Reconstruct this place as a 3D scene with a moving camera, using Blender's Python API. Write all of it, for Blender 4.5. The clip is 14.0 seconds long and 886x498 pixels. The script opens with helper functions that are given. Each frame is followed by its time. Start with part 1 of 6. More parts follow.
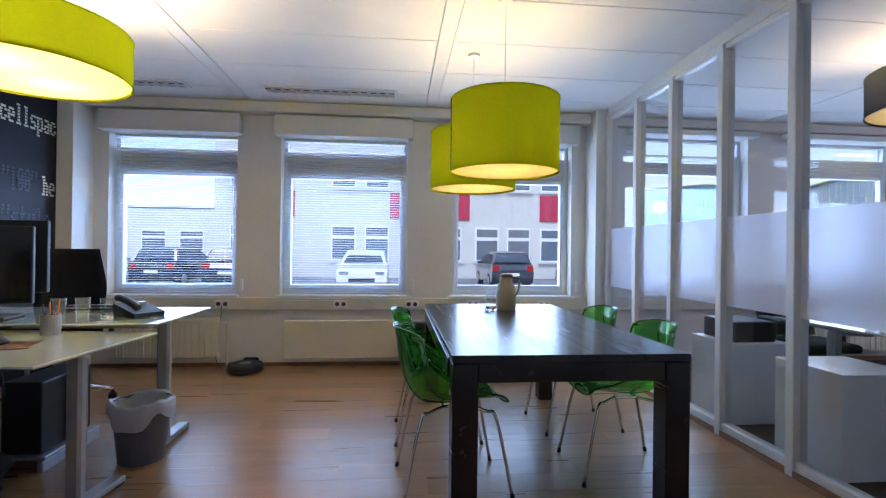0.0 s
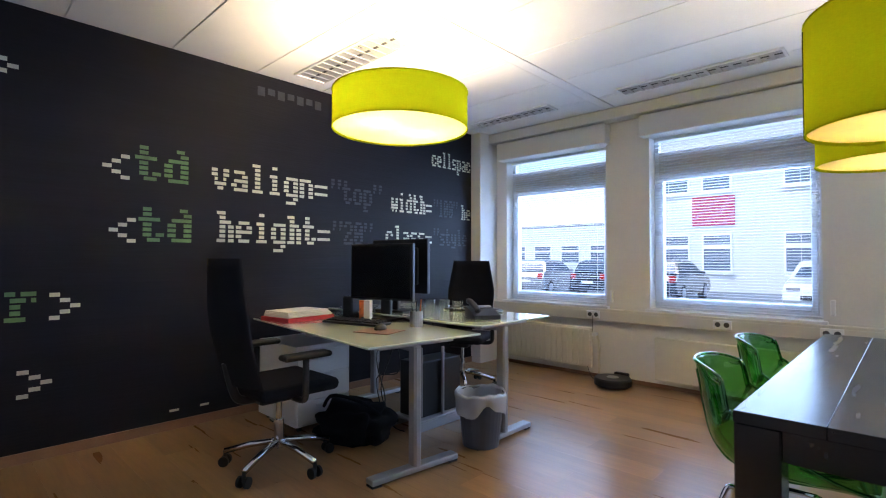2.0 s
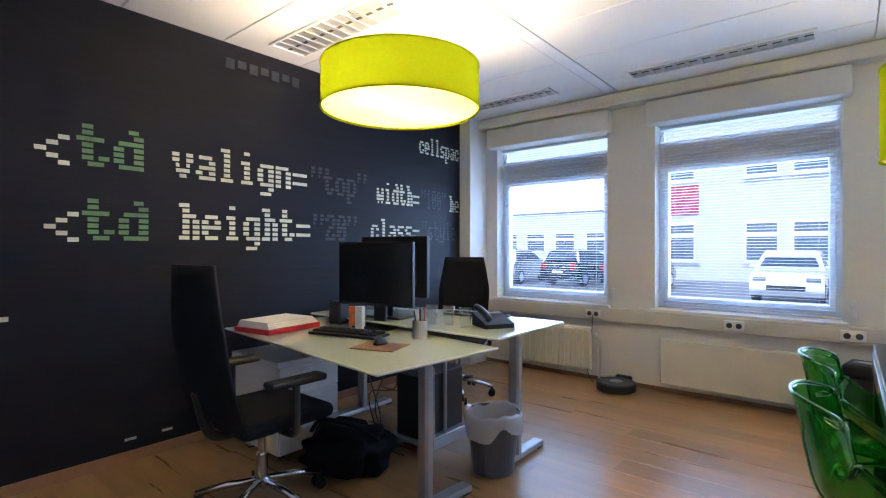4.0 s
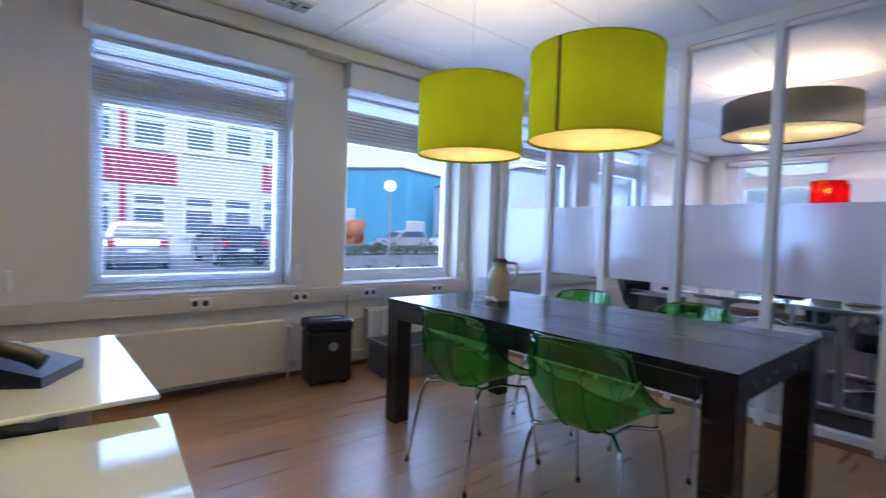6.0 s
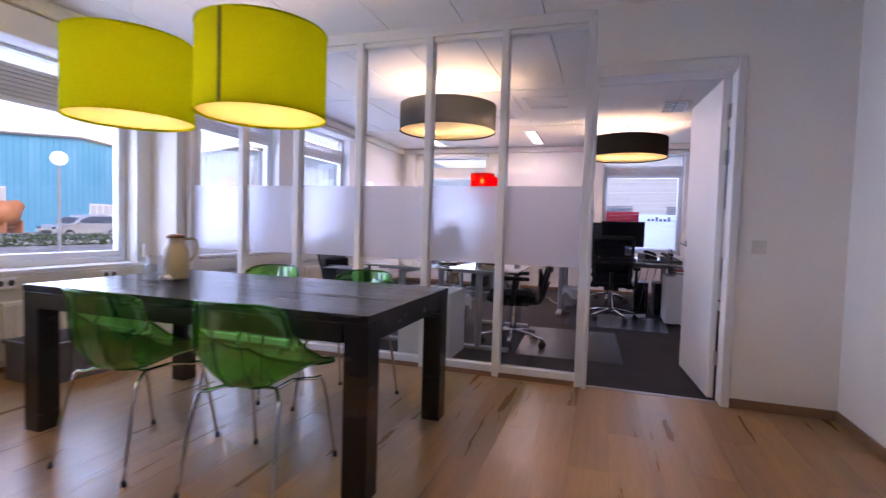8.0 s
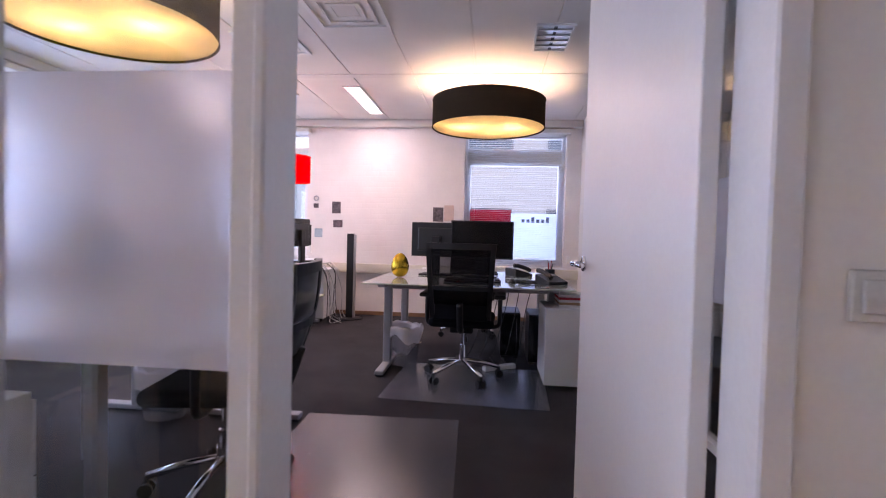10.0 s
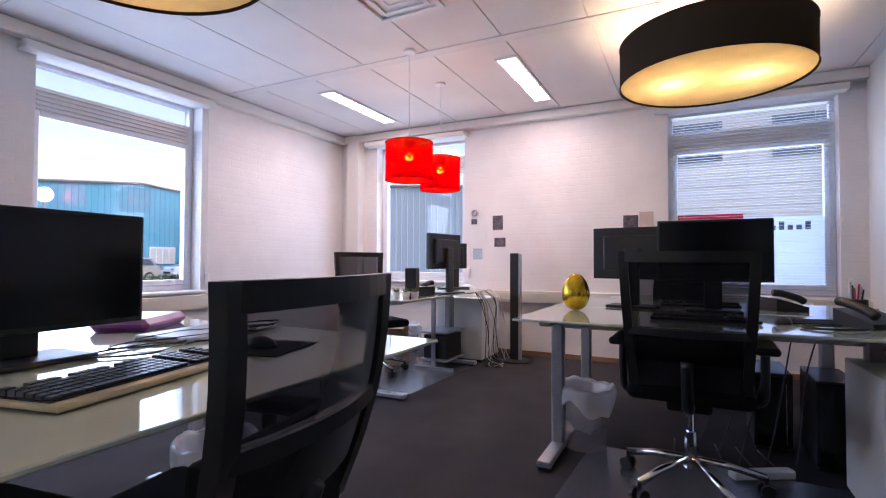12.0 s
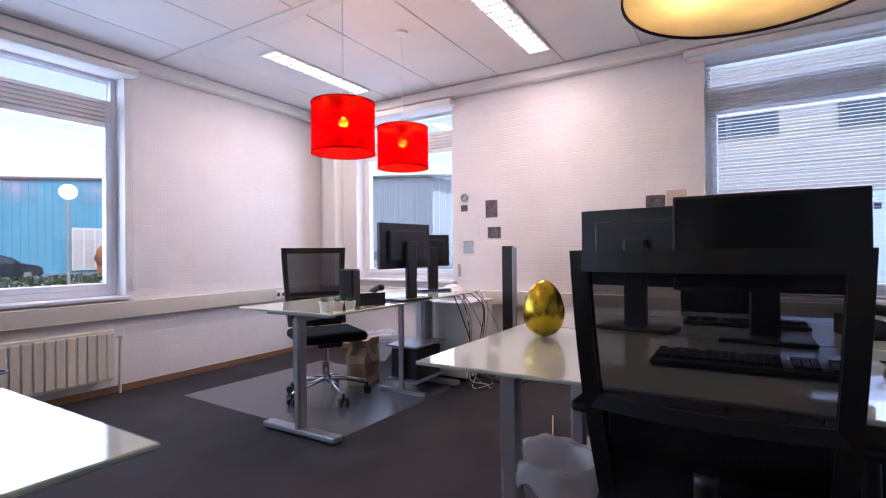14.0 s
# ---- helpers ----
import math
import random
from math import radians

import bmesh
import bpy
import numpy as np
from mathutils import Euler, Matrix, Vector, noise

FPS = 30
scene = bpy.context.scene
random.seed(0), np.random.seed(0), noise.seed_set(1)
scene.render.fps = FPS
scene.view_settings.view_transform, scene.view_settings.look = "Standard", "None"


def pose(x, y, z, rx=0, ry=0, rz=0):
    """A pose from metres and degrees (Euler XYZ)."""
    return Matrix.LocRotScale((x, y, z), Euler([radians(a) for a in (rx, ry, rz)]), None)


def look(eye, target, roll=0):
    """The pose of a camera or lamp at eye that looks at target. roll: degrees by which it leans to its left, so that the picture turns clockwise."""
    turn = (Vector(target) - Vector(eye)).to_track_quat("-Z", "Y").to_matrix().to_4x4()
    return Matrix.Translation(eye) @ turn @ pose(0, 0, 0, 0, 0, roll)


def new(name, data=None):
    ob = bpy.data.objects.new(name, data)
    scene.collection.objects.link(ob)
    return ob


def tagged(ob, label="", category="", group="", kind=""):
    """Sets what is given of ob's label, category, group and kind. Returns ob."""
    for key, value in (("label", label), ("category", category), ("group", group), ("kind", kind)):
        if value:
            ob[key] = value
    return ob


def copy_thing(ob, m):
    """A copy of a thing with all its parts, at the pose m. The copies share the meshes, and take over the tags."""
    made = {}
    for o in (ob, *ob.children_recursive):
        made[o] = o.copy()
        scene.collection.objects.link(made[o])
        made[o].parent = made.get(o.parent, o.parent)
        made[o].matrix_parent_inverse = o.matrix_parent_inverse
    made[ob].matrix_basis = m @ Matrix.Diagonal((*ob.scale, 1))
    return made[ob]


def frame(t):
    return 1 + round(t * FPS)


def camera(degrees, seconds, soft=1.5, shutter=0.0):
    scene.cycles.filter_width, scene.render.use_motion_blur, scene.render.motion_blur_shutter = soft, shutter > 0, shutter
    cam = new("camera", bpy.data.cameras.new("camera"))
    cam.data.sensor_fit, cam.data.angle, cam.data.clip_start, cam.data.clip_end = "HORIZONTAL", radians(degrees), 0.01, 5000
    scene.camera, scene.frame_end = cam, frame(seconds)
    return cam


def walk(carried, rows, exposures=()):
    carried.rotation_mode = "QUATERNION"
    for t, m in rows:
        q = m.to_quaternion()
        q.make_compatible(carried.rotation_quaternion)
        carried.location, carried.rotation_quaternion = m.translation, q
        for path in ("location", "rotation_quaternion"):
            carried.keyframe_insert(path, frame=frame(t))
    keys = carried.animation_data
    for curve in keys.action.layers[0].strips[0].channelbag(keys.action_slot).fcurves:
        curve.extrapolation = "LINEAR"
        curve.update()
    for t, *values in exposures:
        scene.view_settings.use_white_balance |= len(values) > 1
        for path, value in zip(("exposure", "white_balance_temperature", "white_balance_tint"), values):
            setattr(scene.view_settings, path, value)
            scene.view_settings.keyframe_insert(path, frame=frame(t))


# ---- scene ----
cam = camera(84.2, 14.0, soft=1.1, shutter=0.25)
# seconds, eye, aim, roll
PATH = [
    (0, (0.201, -0.078, 1.178), (0.388, 1.913, 1.186), 0.7),
    (0.5, (0.232, -0.012, 1.160), (0.291, 1.987, 1.163), -0.1),
    (1, (0.277, 0.176, 1.143), (0.021, 2.159, 1.125), -0.6),
    (1.5, (0.41, 0.372, 1.17), (-0.57, 2.115, 1.2), 0.2),
    (2, (0.791, 0.369, 1.162), (-0.591, 1.814, 1.209), 0.1),
    (4.5, (-0.075, 0.635, 1.248), (-1.238, 2.261, 1.199), 0.0),
    (5, (-0.595, 0.856, 1.232), (-1.029, 2.806, 1.153), 0.7),
    (5.5, (-0.992, 1.145, 1.192), (-0.501, 3.082, 1.103), 1.6),
    (6, (-1.283, 1.351, 1.174), (0.021, 2.866, 1.103), 1.9),
    (6.5, (-1.504, 1.233, 1.14), (0.212, 2.26, 1.088), 2.0),
    (7, (-1.658, 1.121, 1.13), (0.146, 1.984, 1.065), 1.8),
    (7.5, (-1.636, 1.129, 1.117), (0.189, 1.945, 1.055), 1.8),
    (8, (-1.268, 1.05, 1.111), (0.632, 1.668, 1.019), 1.7),
    (8.5, (-0.584, 0.978, 1.14), (1.39, 1.288, 1.048), 2.0),
    (9, (0.123, 0.892, 1.152), (2.105, 1.141, 1.059), 2.2),
    (9.6, (0.95, 0.80, 1.14), (2.94, 0.98, 1.07), 1.8),
    (10.3, (1.75, 0.70, 1.10), (3.74, 0.93, 1.06), 1.0),
    (10.9, (2.25, 0.74, 1.06), (4.20, 1.20, 1.05), 0.3),
    (11.5, (2.68, 0.94, 1.039), (4.533, 1.692, 1.055), -0.2),
    (12, (2.786, 0.925, 1.018), (4.575, 1.818, 1.067), 0.2),
    (12.5, (2.782, 0.929, 1.039), (4.558, 1.848, 1.079), 0.4),
    (13, (3.013, 0.928, 1.014), (4.789, 1.847, 1.04), -0.3),
    (13.5, (3.452, 0.93, 1.028), (5.219, 1.867, 1.055), -0.5),
    (14, (3.88, 0.868, 1.061), (5.59, 1.907, 1.071), -0.6),
]

EXPOSURES = [(0.0, 0.62, 6150, 20), (2.0, 0.88, 6200, 19), (5.0, 0.98, 5800, 21), (5.6, 0.70, 5500, 24), (6.5, 0.56, 6050, 26), (7.5, 0.78, 6650, 36), (9.0, 1.02, 7450, 42), (11.5, 0.76, 7050, 30), (14.0, 0.70, 7000, 28)]
SKY, DAY, LAMPW, TUBEW = 0.15, 27.0, 17.0, 0.7
ROWS = [(t, look(eye, aim, roll)) for t, eye, aim, roll in PATH]
walk(cam, ROWS, EXPOSURES)

# ---- world and light ----
world = bpy.data.worlds.new("dusk_sky")
scene.world = world
world.use_nodes = True
wn = world.node_tree.nodes
sky = wn.new("ShaderNodeTexSky")
sky.sky_type = "NISHITA"
sky.sun_disc = False
sky.sun_elevation = radians(55)
sky.sun_rotation = radians(200)
sky.dust_density = 1.0
sky.ozone_density = 3.0
sky.air_density = 1.8
wn["Background"].inputs["Strength"].default_value = SKY
world.node_tree.links.new(sky.outputs[0], wn["Background"].inputs["Color"])
sun = new("sun", bpy.data.lights.new("sun", "SUN"))
sun.data.energy, sun.data.angle, sun.data.color = 1.5, radians(25), (0.97, 0.98, 1.0)
sun.matrix_world = look((0, 0, 30), (7, 13, 12))


def window_light(name, x, y, z, w, h, aim, energy):
    """Sky light that enters through a window opening."""
    ob = new(name, bpy.data.lights.new(name, "AREA"))
    ob.data.shape, ob.data.size, ob.data.size_y = "RECTANGLE", w, h
    ob.data.energy, ob.data.color = energy, (0.46, 0.68, 1.0)
    ob.matrix_world = look((x, y, z), aim)
    return ob


# ---- materials ----
def material(name, rgb, rough=0.5, metal=0.0, var=0.12, scale=6.0, bump=0.0, fine=80.0, spec=0.5, coat=0.0, rand=0.0, stretch=(1, 1, 1)):
    """A surface with broad and fine variation of tone, and fine relief."""
    m = bpy.data.materials.new(name)
    m.use_nodes = True
    nt = m.node_tree
    b = nt.nodes["Principled BSDF"]
    b.inputs["Metallic"].default_value = metal
    b.inputs["Specular IOR Level"].default_value = spec
    b.inputs["Coat Weight"].default_value = coat
    co = nt.nodes.new("ShaderNodeTexCoord")
    mp = nt.nodes.new("ShaderNodeMapping")
    mp.inputs["Scale"].default_value = stretch
    nt.links.new(co.outputs["Object"], mp.inputs[0])
    if rand:
        oi, sc = nt.nodes.new("ShaderNodeObjectInfo"), nt.nodes.new("ShaderNodeMath")
        sc.operation = "MULTIPLY"
        sc.inputs[1].default_value = 60
        nt.links.new(oi.outputs["Random"], sc.inputs[0])
        nt.links.new(sc.outputs[0], mp.inputs["Location"])
    n1 = nt.nodes.new("ShaderNodeTexNoise")
    n1.inputs["Scale"].default_value, n1.inputs["Detail"].default_value = scale, 5
    n2 = nt.nodes.new("ShaderNodeTexNoise")
    n2.inputs["Scale"].default_value, n2.inputs["Detail"].default_value = fine, 2
    for n in (n1, n2):
        nt.links.new(mp.outputs[0], n.inputs[0])
    add = nt.nodes.new("ShaderNodeMath")
    add.operation = "MULTIPLY_ADD"
    nt.links.new(n2.outputs[0], add.inputs[0])
    add.inputs[1].default_value = 0.5
    nt.links.new(n1.outputs[0], add.inputs[2])
    ramp = nt.nodes.new("ShaderNodeValToRGB")
    ramp.color_ramp.elements[0].position, ramp.color_ramp.elements[1].position = 0.5, 1.0
    ramp.color_ramp.elements[0].color = (*[c * (1 - var) for c in rgb], 1)
    ramp.color_ramp.elements[1].color = (*[min(1, c * (1 + var)) for c in rgb], 1)
    nt.links.new(add.outputs[0], ramp.inputs[0])
    col = ramp.outputs[0]
    if rand:
        info = nt.nodes.new("ShaderNodeObjectInfo")
        mr = nt.nodes.new("ShaderNodeMapRange")
        mr.inputs[3].default_value, mr.inputs[4].default_value = 1 - rand, 1 + rand
        nt.links.new(info.outputs["Random"], mr.inputs[0])
        hsv = nt.nodes.new("ShaderNodeHueSaturation")
        nt.links.new(mr.outputs[0], hsv.inputs["Value"])
        nt.links.new(col, hsv.inputs["Color"])
        col = hsv.outputs[0]
    nt.links.new(col, b.inputs["Base Color"])
    rr = nt.nodes.new("ShaderNodeMapRange")
    rr.inputs[3].default_value, rr.inputs[4].default_value = max(0.02, rough - 0.08), min(1, rough + 0.08)
    nt.links.new(n1.outputs[0], rr.inputs[0])
    nt.links.new(rr.outputs[0], b.inputs["Roughness"])
    if bump:
        bn = nt.nodes.new("ShaderNodeBump")
        bn.inputs["Strength"].default_value, bn.inputs["Distance"].default_value = bump, 0.01
        nt.links.new(add.outputs[0], bn.inputs["Height"])
        nt.links.new(bn.outputs[0], b.inputs["Normal"])
    return m


def clear(name, tint, gloss_rough=0.02, ior=1.45, body=0.0, body_rgb=(1, 1, 1)):
    """Clear sheet: lets light straight through with a tint, mirrors by Fresnel, with a little body colour."""
    m = bpy.data.materials.new(name)
    m.use_nodes = True
    nt = m.node_tree
    nt.nodes.remove(nt.nodes["Principled BSDF"])
    out = nt.nodes["Material Output"]
    tr, gl, fr, mx = (nt.nodes.new(k) for k in ("ShaderNodeBsdfTransparent", "ShaderNodeBsdfGlossy", "ShaderNodeMath", "ShaderNodeMixShader"))
    tr.inputs[0].default_value = (*tint, 1)
    gl.inputs["Roughness"].default_value = gloss_rough
    lw, pw = nt.nodes.new("ShaderNodeLayerWeight"), nt.nodes.new("ShaderNodeMath")
    pw.operation = "POWER"
    pw.inputs[1].default_value = 4.0
    fr.operation = "MULTIPLY_ADD"
    fr.inputs[1].default_value, fr.inputs[2].default_value = 0.7, ((ior - 1) / (ior + 1)) ** 2 * 1.6
    nt.links.new(lw.outputs["Facing"], pw.inputs[0])
    nt.links.new(pw.outputs[0], fr.inputs[0])
    first = tr.outputs[0]
    if body:
        df, tl, m1, m2 = (nt.nodes.new(k) for k in ("ShaderNodeBsdfDiffuse", "ShaderNodeBsdfTranslucent", "ShaderNodeMixShader", "ShaderNodeMixShader"))
        df.inputs[0].default_value = tl.inputs[0].default_value = (*body_rgb, 1)
        nt.links.new(df.outputs[0], m1.inputs[1])
        nt.links.new(tl.outputs[0], m1.inputs[2])
        m2.inputs[0].default_value = body
        nt.links.new(first, m2.inputs[1])
        nt.links.new(m1.outputs[0], m2.inputs[2])
        first = m2.outputs[0]
    nt.links.new(fr.outputs[0], mx.inputs[0])
    nt.links.new(first, mx.inputs[1])
    nt.links.new(gl.outputs[0], mx.inputs[2])
    nt.links.new(mx.outputs[0], out.inputs[0])
    return m


def frosted(name, rgb, rough=0.4, body=0.5):
    m = bpy.data.materials.new(name)
    m.use_nodes = True
    nt = m.node_tree
    nt.nodes.remove(nt.nodes["Principled BSDF"])
    rf, df, tl, m1, m2 = (nt.nodes.new(k) for k in ("ShaderNodeBsdfRefraction", "ShaderNodeBsdfDiffuse", "ShaderNodeBsdfTranslucent", "ShaderNodeMixShader", "ShaderNodeMixShader"))
    rf.inputs["Color"].default_value = (*rgb, 1)
    rf.inputs["Roughness"].default_value, rf.inputs["IOR"].default_value = rough, 1.2
    df.inputs[0].default_value = tl.inputs[0].default_value = (*rgb, 1)
    m2.inputs[0].default_value = body
    nt.links.new(df.outputs[0], m1.inputs[1])
    nt.links.new(tl.outputs[0], m1.inputs[2])
    nt.links.new(rf.outputs[0], m2.inputs[1])
    nt.links.new(m1.outputs[0], m2.inputs[2])
    nt.links.new(m2.outputs[0], nt.nodes["Material Output"].inputs[0])
    return m


def fabric_shade(name, rgb, through_rgb, weave=220.0, mix=0.35, sheer=0.0):
    """Lampshade cloth: part of the bulb's light comes through."""
    m = bpy.data.materials.new(name)
    m.use_nodes = True
    nt = m.node_tree
    nt.nodes.remove(nt.nodes["Principled BSDF"])
    df, tl, mx, nz, rp = (nt.nodes.new(k) for k in ("ShaderNodeBsdfDiffuse", "ShaderNodeBsdfTranslucent", "ShaderNodeMixShader", "ShaderNodeTexNoise", "ShaderNodeValToRGB"))
    co, mp = nt.nodes.new("ShaderNodeTexCoord"), nt.nodes.new("ShaderNodeMapping")
    mp.inputs["Scale"].default_value = (0.35, 0.35, 1)
    nt.links.new(co.outputs["Object"], mp.inputs[0])
    nt.links.new(mp.outputs[0], nz.inputs[0])
    nz.inputs["Scale"].default_value, nz.inputs["Detail"].default_value = weave, 3
    rp.color_ramp.elements[0].position, rp.color_ramp.elements[1].position = 0.3, 0.7
    rp.color_ramp.elements[0].color = (*[c * 0.75 for c in through_rgb], 1)
    rp.color_ramp.elements[1].color = (*through_rgb, 1)
    nt.links.new(nz.outputs[0], rp.inputs[0])
    nt.links.new(rp.outputs[0], tl.inputs[0])
    df.inputs[0].default_value = (*rgb, 1)
    mx.inputs[0].default_value = mix
    nt.links.new(df.outputs[0], mx.inputs[1])
    nt.links.new(tl.outputs[0], mx.inputs[2])
    last = mx.outputs[0]
    if sheer:
        tp, m3, ms = (nt.nodes.new(k) for k in ("ShaderNodeBsdfTransparent", "ShaderNodeMixShader", "ShaderNodeMapRange"))
        tp.inputs[0].default_value = (1.0, 0.45, 0.16, 1)
        ms.inputs[1].default_value, ms.inputs[2].default_value = 0.36, 0.60
        ms.inputs[3].default_value, ms.inputs[4].default_value = 0.0, sheer
        nt.links.new(nz.outputs[0], ms.inputs[0])
        nt.links.new(ms.outputs[0], m3.inputs[0])
        nt.links.new(last, m3.inputs[1])
        nt.links.new(tp.outputs[0], m3.inputs[2])
        last = m3.outputs[0]
    nt.links.new(last, nt.nodes["Material Output"].inputs[0])
    return m


def glow(name, rgb, strength, spots=0.0):
    m = bpy.data.materials.new(name)
    m.use_nodes = True
    b = m.node_tree.nodes["Principled BSDF"]
    b.inputs["Base Color"].default_value = (*rgb, 1)
    b.inputs["Emission Color"].default_value = (*rgb, 1)
    b.inputs["Emission Strength"].default_value = strength
    if spots:
        nt = m.node_tree
        nz, rp = nt.nodes.new("ShaderNodeTexNoise"), nt.nodes.new("ShaderNodeMapRange")
        nz.inputs["Scale"].default_value, nz.inputs["Detail"].default_value = spots, 5
        co = nt.nodes.new("ShaderNodeTexCoord")
        nt.links.new(co.outputs["Object"], nz.inputs[0])
        rp.inputs[1].default_value, rp.inputs[2].default_value = 0.3, 0.7
        rp.inputs[3].default_value, rp.inputs[4].default_value = strength * 0.75, strength * 1.2
        nt.links.new(nz.outputs[0], rp.inputs[0])
        nt.links.new(rp.outputs[0], b.inputs["Emission Strength"])
    return m


WALL = material("painted_wall", (0.78, 0.76, 0.72), 0.7, var=0.04, scale=1.5, bump=0.08, fine=60)
BRICKW = material("painted_masonry", (0.80, 0.77, 0.76), 0.6, var=0.05, scale=3)


def masonry_relief(m):
    """Courses of painted-over bricks, 0.21 by 0.062 m, in shallow relief."""
    nt = m.node_tree
    co, sp, ad, cb, br, bn, nz = (nt.nodes.new(k) for k in ("ShaderNodeTexCoord", "ShaderNodeSeparateXYZ", "ShaderNodeMath", "ShaderNodeCombineXYZ", "ShaderNodeTexBrick", "ShaderNodeBump", "ShaderNodeTexNoise"))
    nt.links.new(co.outputs["Object"], sp.inputs[0])
    nt.links.new(sp.outputs[0], ad.inputs[0])
    nt.links.new(sp.outputs[1], ad.inputs[1])
    nt.links.new(ad.outputs[0], cb.inputs[0])
    nt.links.new(sp.outputs[2], cb.inputs[1])
    nt.links.new(cb.outputs[0], br.inputs[0])
    br.inputs["Scale"].default_value = 1.0
    br.inputs["Brick Width"].default_value, br.inputs["Row Height"].default_value = 0.22, 0.0725
    br.inputs["Mortar Size"].default_value, br.inputs["Mortar Smooth"].default_value = 0.006, 0.8
    nz.inputs["Scale"].default_value = 30
    nt.links.new(co.outputs["Object"], nz.inputs[0])
    mx = nt.nodes.new("ShaderNodeMath")
    mx.operation = "MULTIPLY_ADD"
    mx.inputs[1].default_value = -1.0
    nt.links.new(br.outputs["Fac"], mx.inputs[0])
    nt.links.new(nz.outputs[0], mx.inputs[2])
    bn.inputs["Strength"].default_value, bn.inputs["Distance"].default_value = 0.22, 0.004
    nt.links.new(mx.outputs[0], bn.inputs["Height"])
    nt.links.new(bn.outputs[0], nt.nodes["Principled BSDF"].inputs["Normal"])


masonry_relief(BRICKW)
WHITE = material("white_lacquer", (0.80, 0.80, 0.80), 0.35, var=0.03, scale=3, bump=0.02)
TRIM = material("grey_white_trim", (0.72, 0.71, 0.70), 0.4, var=0.05, scale=4)
PVC = material("window_plastic", (0.78, 0.80, 0.83), 0.3, var=0.03)
DUCT = material("cream_trunking", (0.66, 0.63, 0.55), 0.4, var=0.05)
RADP = material("cream_enamel", (0.70, 0.67, 0.56), 0.35, var=0.04)
CEIL = material("ceiling_board", (0.80, 0.79, 0.78), 0.85, var=0.05, scale=2, bump=0.15, fine=150)
BAND = material("ceiling_band", (0.74, 0.73, 0.73), 0.5, var=0.03)
BLACKW = material("printed_wallpaper", (0.010, 0.009, 0.014), 0.5, var=0.25, scale=1.2, bump=0.25, fine=20, stretch=(0.2, 0.2, 6), spec=0.22)
PLANK = material("oak_laminate", (0.35, 0.190, 0.078), 0.30, var=0.17, scale=2.4, fine=14, rand=0.13, stretch=(0.5, 6, 1))
JOINT = material("dark_joint", (0.20, 0.105, 0.05), 0.8)
SKIRT = material("brown_skirting", (0.26, 0.14, 0.075), 0.4, var=0.15, scale=8)
CARPET = material("dark_carpet", (0.045, 0.042, 0.046), 0.95, var=0.25, scale=3, bump=0.6, fine=350, spec=0.2)
TABLEW = material("black_brown_stained_wood", (0.011, 0.008, 0.008), 0.25, var=0.3, scale=3, fine=16, bump=0.03, stretch=(6, 0.7, 6))
GLASS = clear("window_glass", (0.96, 0.98, 1.0))
PANE = clear("partition_glass", (0.93, 0.94, 0.94), ior=1.5)
FROST = frosted("frosted_film", (0.86, 0.86, 0.90))
DESKG = material("white_back_painted_glass", (0.66, 0.72, 0.60), 0.06, var=0.02, scale=2, spec=0.7, coat=0.6)
STEEL = material("silver_paint", (0.42, 0.42, 0.44), 0.35, metal=0.6, var=0.06)
CHROME = material("chrome", (0.72, 0.72, 0.74), 0.10, metal=1.0, var=0.03)
BLACK = material("black_plastic", (0.010, 0.010, 0.011), 0.40, var=0.2, scale=8)
KEYCAPS = material("black_key_caps", (0.014, 0.014, 0.016), 0.35, var=0.15, scale=40)
BLACKC = material("black_fabric", (0.010, 0.010, 0.013), 0.9, var=0.25, scale=10, bump=0.3, fine=300, spec=0.2)
MESHN = clear("black_chair_mesh", (0.30, 0.30, 0.32), 0.6, 1.1, 0.55, (0.015, 0.015, 0.018))
SCREEN = material("screen", (0.006, 0.006, 0.007), 0.15, var=0.1)
GREENP = clear("green_acrylic", (0.42, 0.86, 0.40), 0.03, 1.75, 0.05, (0.03, 0.45, 0.06))
GREENE = clear("green_acrylic_edge", (0.12, 0.55, 0.14), 0.03, 1.75, 0.25, (0.03, 0.35, 0.05))
LIME = fabric_shade("lime_cloth", (0.52, 0.56, 0.005), (0.55, 0.62, 0.01), mix=0.30)
SEAM = material("dark_seam", (0.09, 0.10, 0.006), 0.8)
GREYC = fabric_shade("dark_brown_cloth", (0.050, 0.040, 0.030), (0.05, 0.035, 0.02), mix=0.2)
REDC = fabric_shade("red_cloth", (0.55, 0.006, 0.012), (0.70, 0.015, 0.015), weave=45, mix=0.55, sheer=0.42)
LINING = material("cream_lining", (0.75, 0.68, 0.50), 0.8, var=0.05)
DIFF1 = fabric_shade("diffuser_bright", (0.80, 0.74, 0.56), (0.97, 0.90, 0.66), weave=9, mix=0.70)
DIFF2 = fabric_shade("diffuser_soft", (0.74, 0.66, 0.46), (0.95, 0.82, 0.54), weave=16, mix=0.55)
DIFF3 = fabric_shade("diffuser_amber", (0.72, 0.62, 0.42), (0.96, 0.88, 0.62), weave=14, mix=0.60)
BULB = glow("bulb", (1.0, 0.72, 0.36), 60)
TUBE = glow("tube_light", (1.0, 0.95, 0.95), 3.5)
LOUVRE = material("louvre_aluminium", (0.55, 0.55, 0.56), 0.3, metal=0.7)
DARKG = material("dark_recess", (0.05, 0.05, 0.05), 0.6)
TXT_C = material("cream_print", (0.66, 0.65, 0.50), 0.6, var=0.15, fine=30)
TXT_G = material("green_print", (0.13, 0.25, 0.10), 0.6, var=0.3, fine=30)
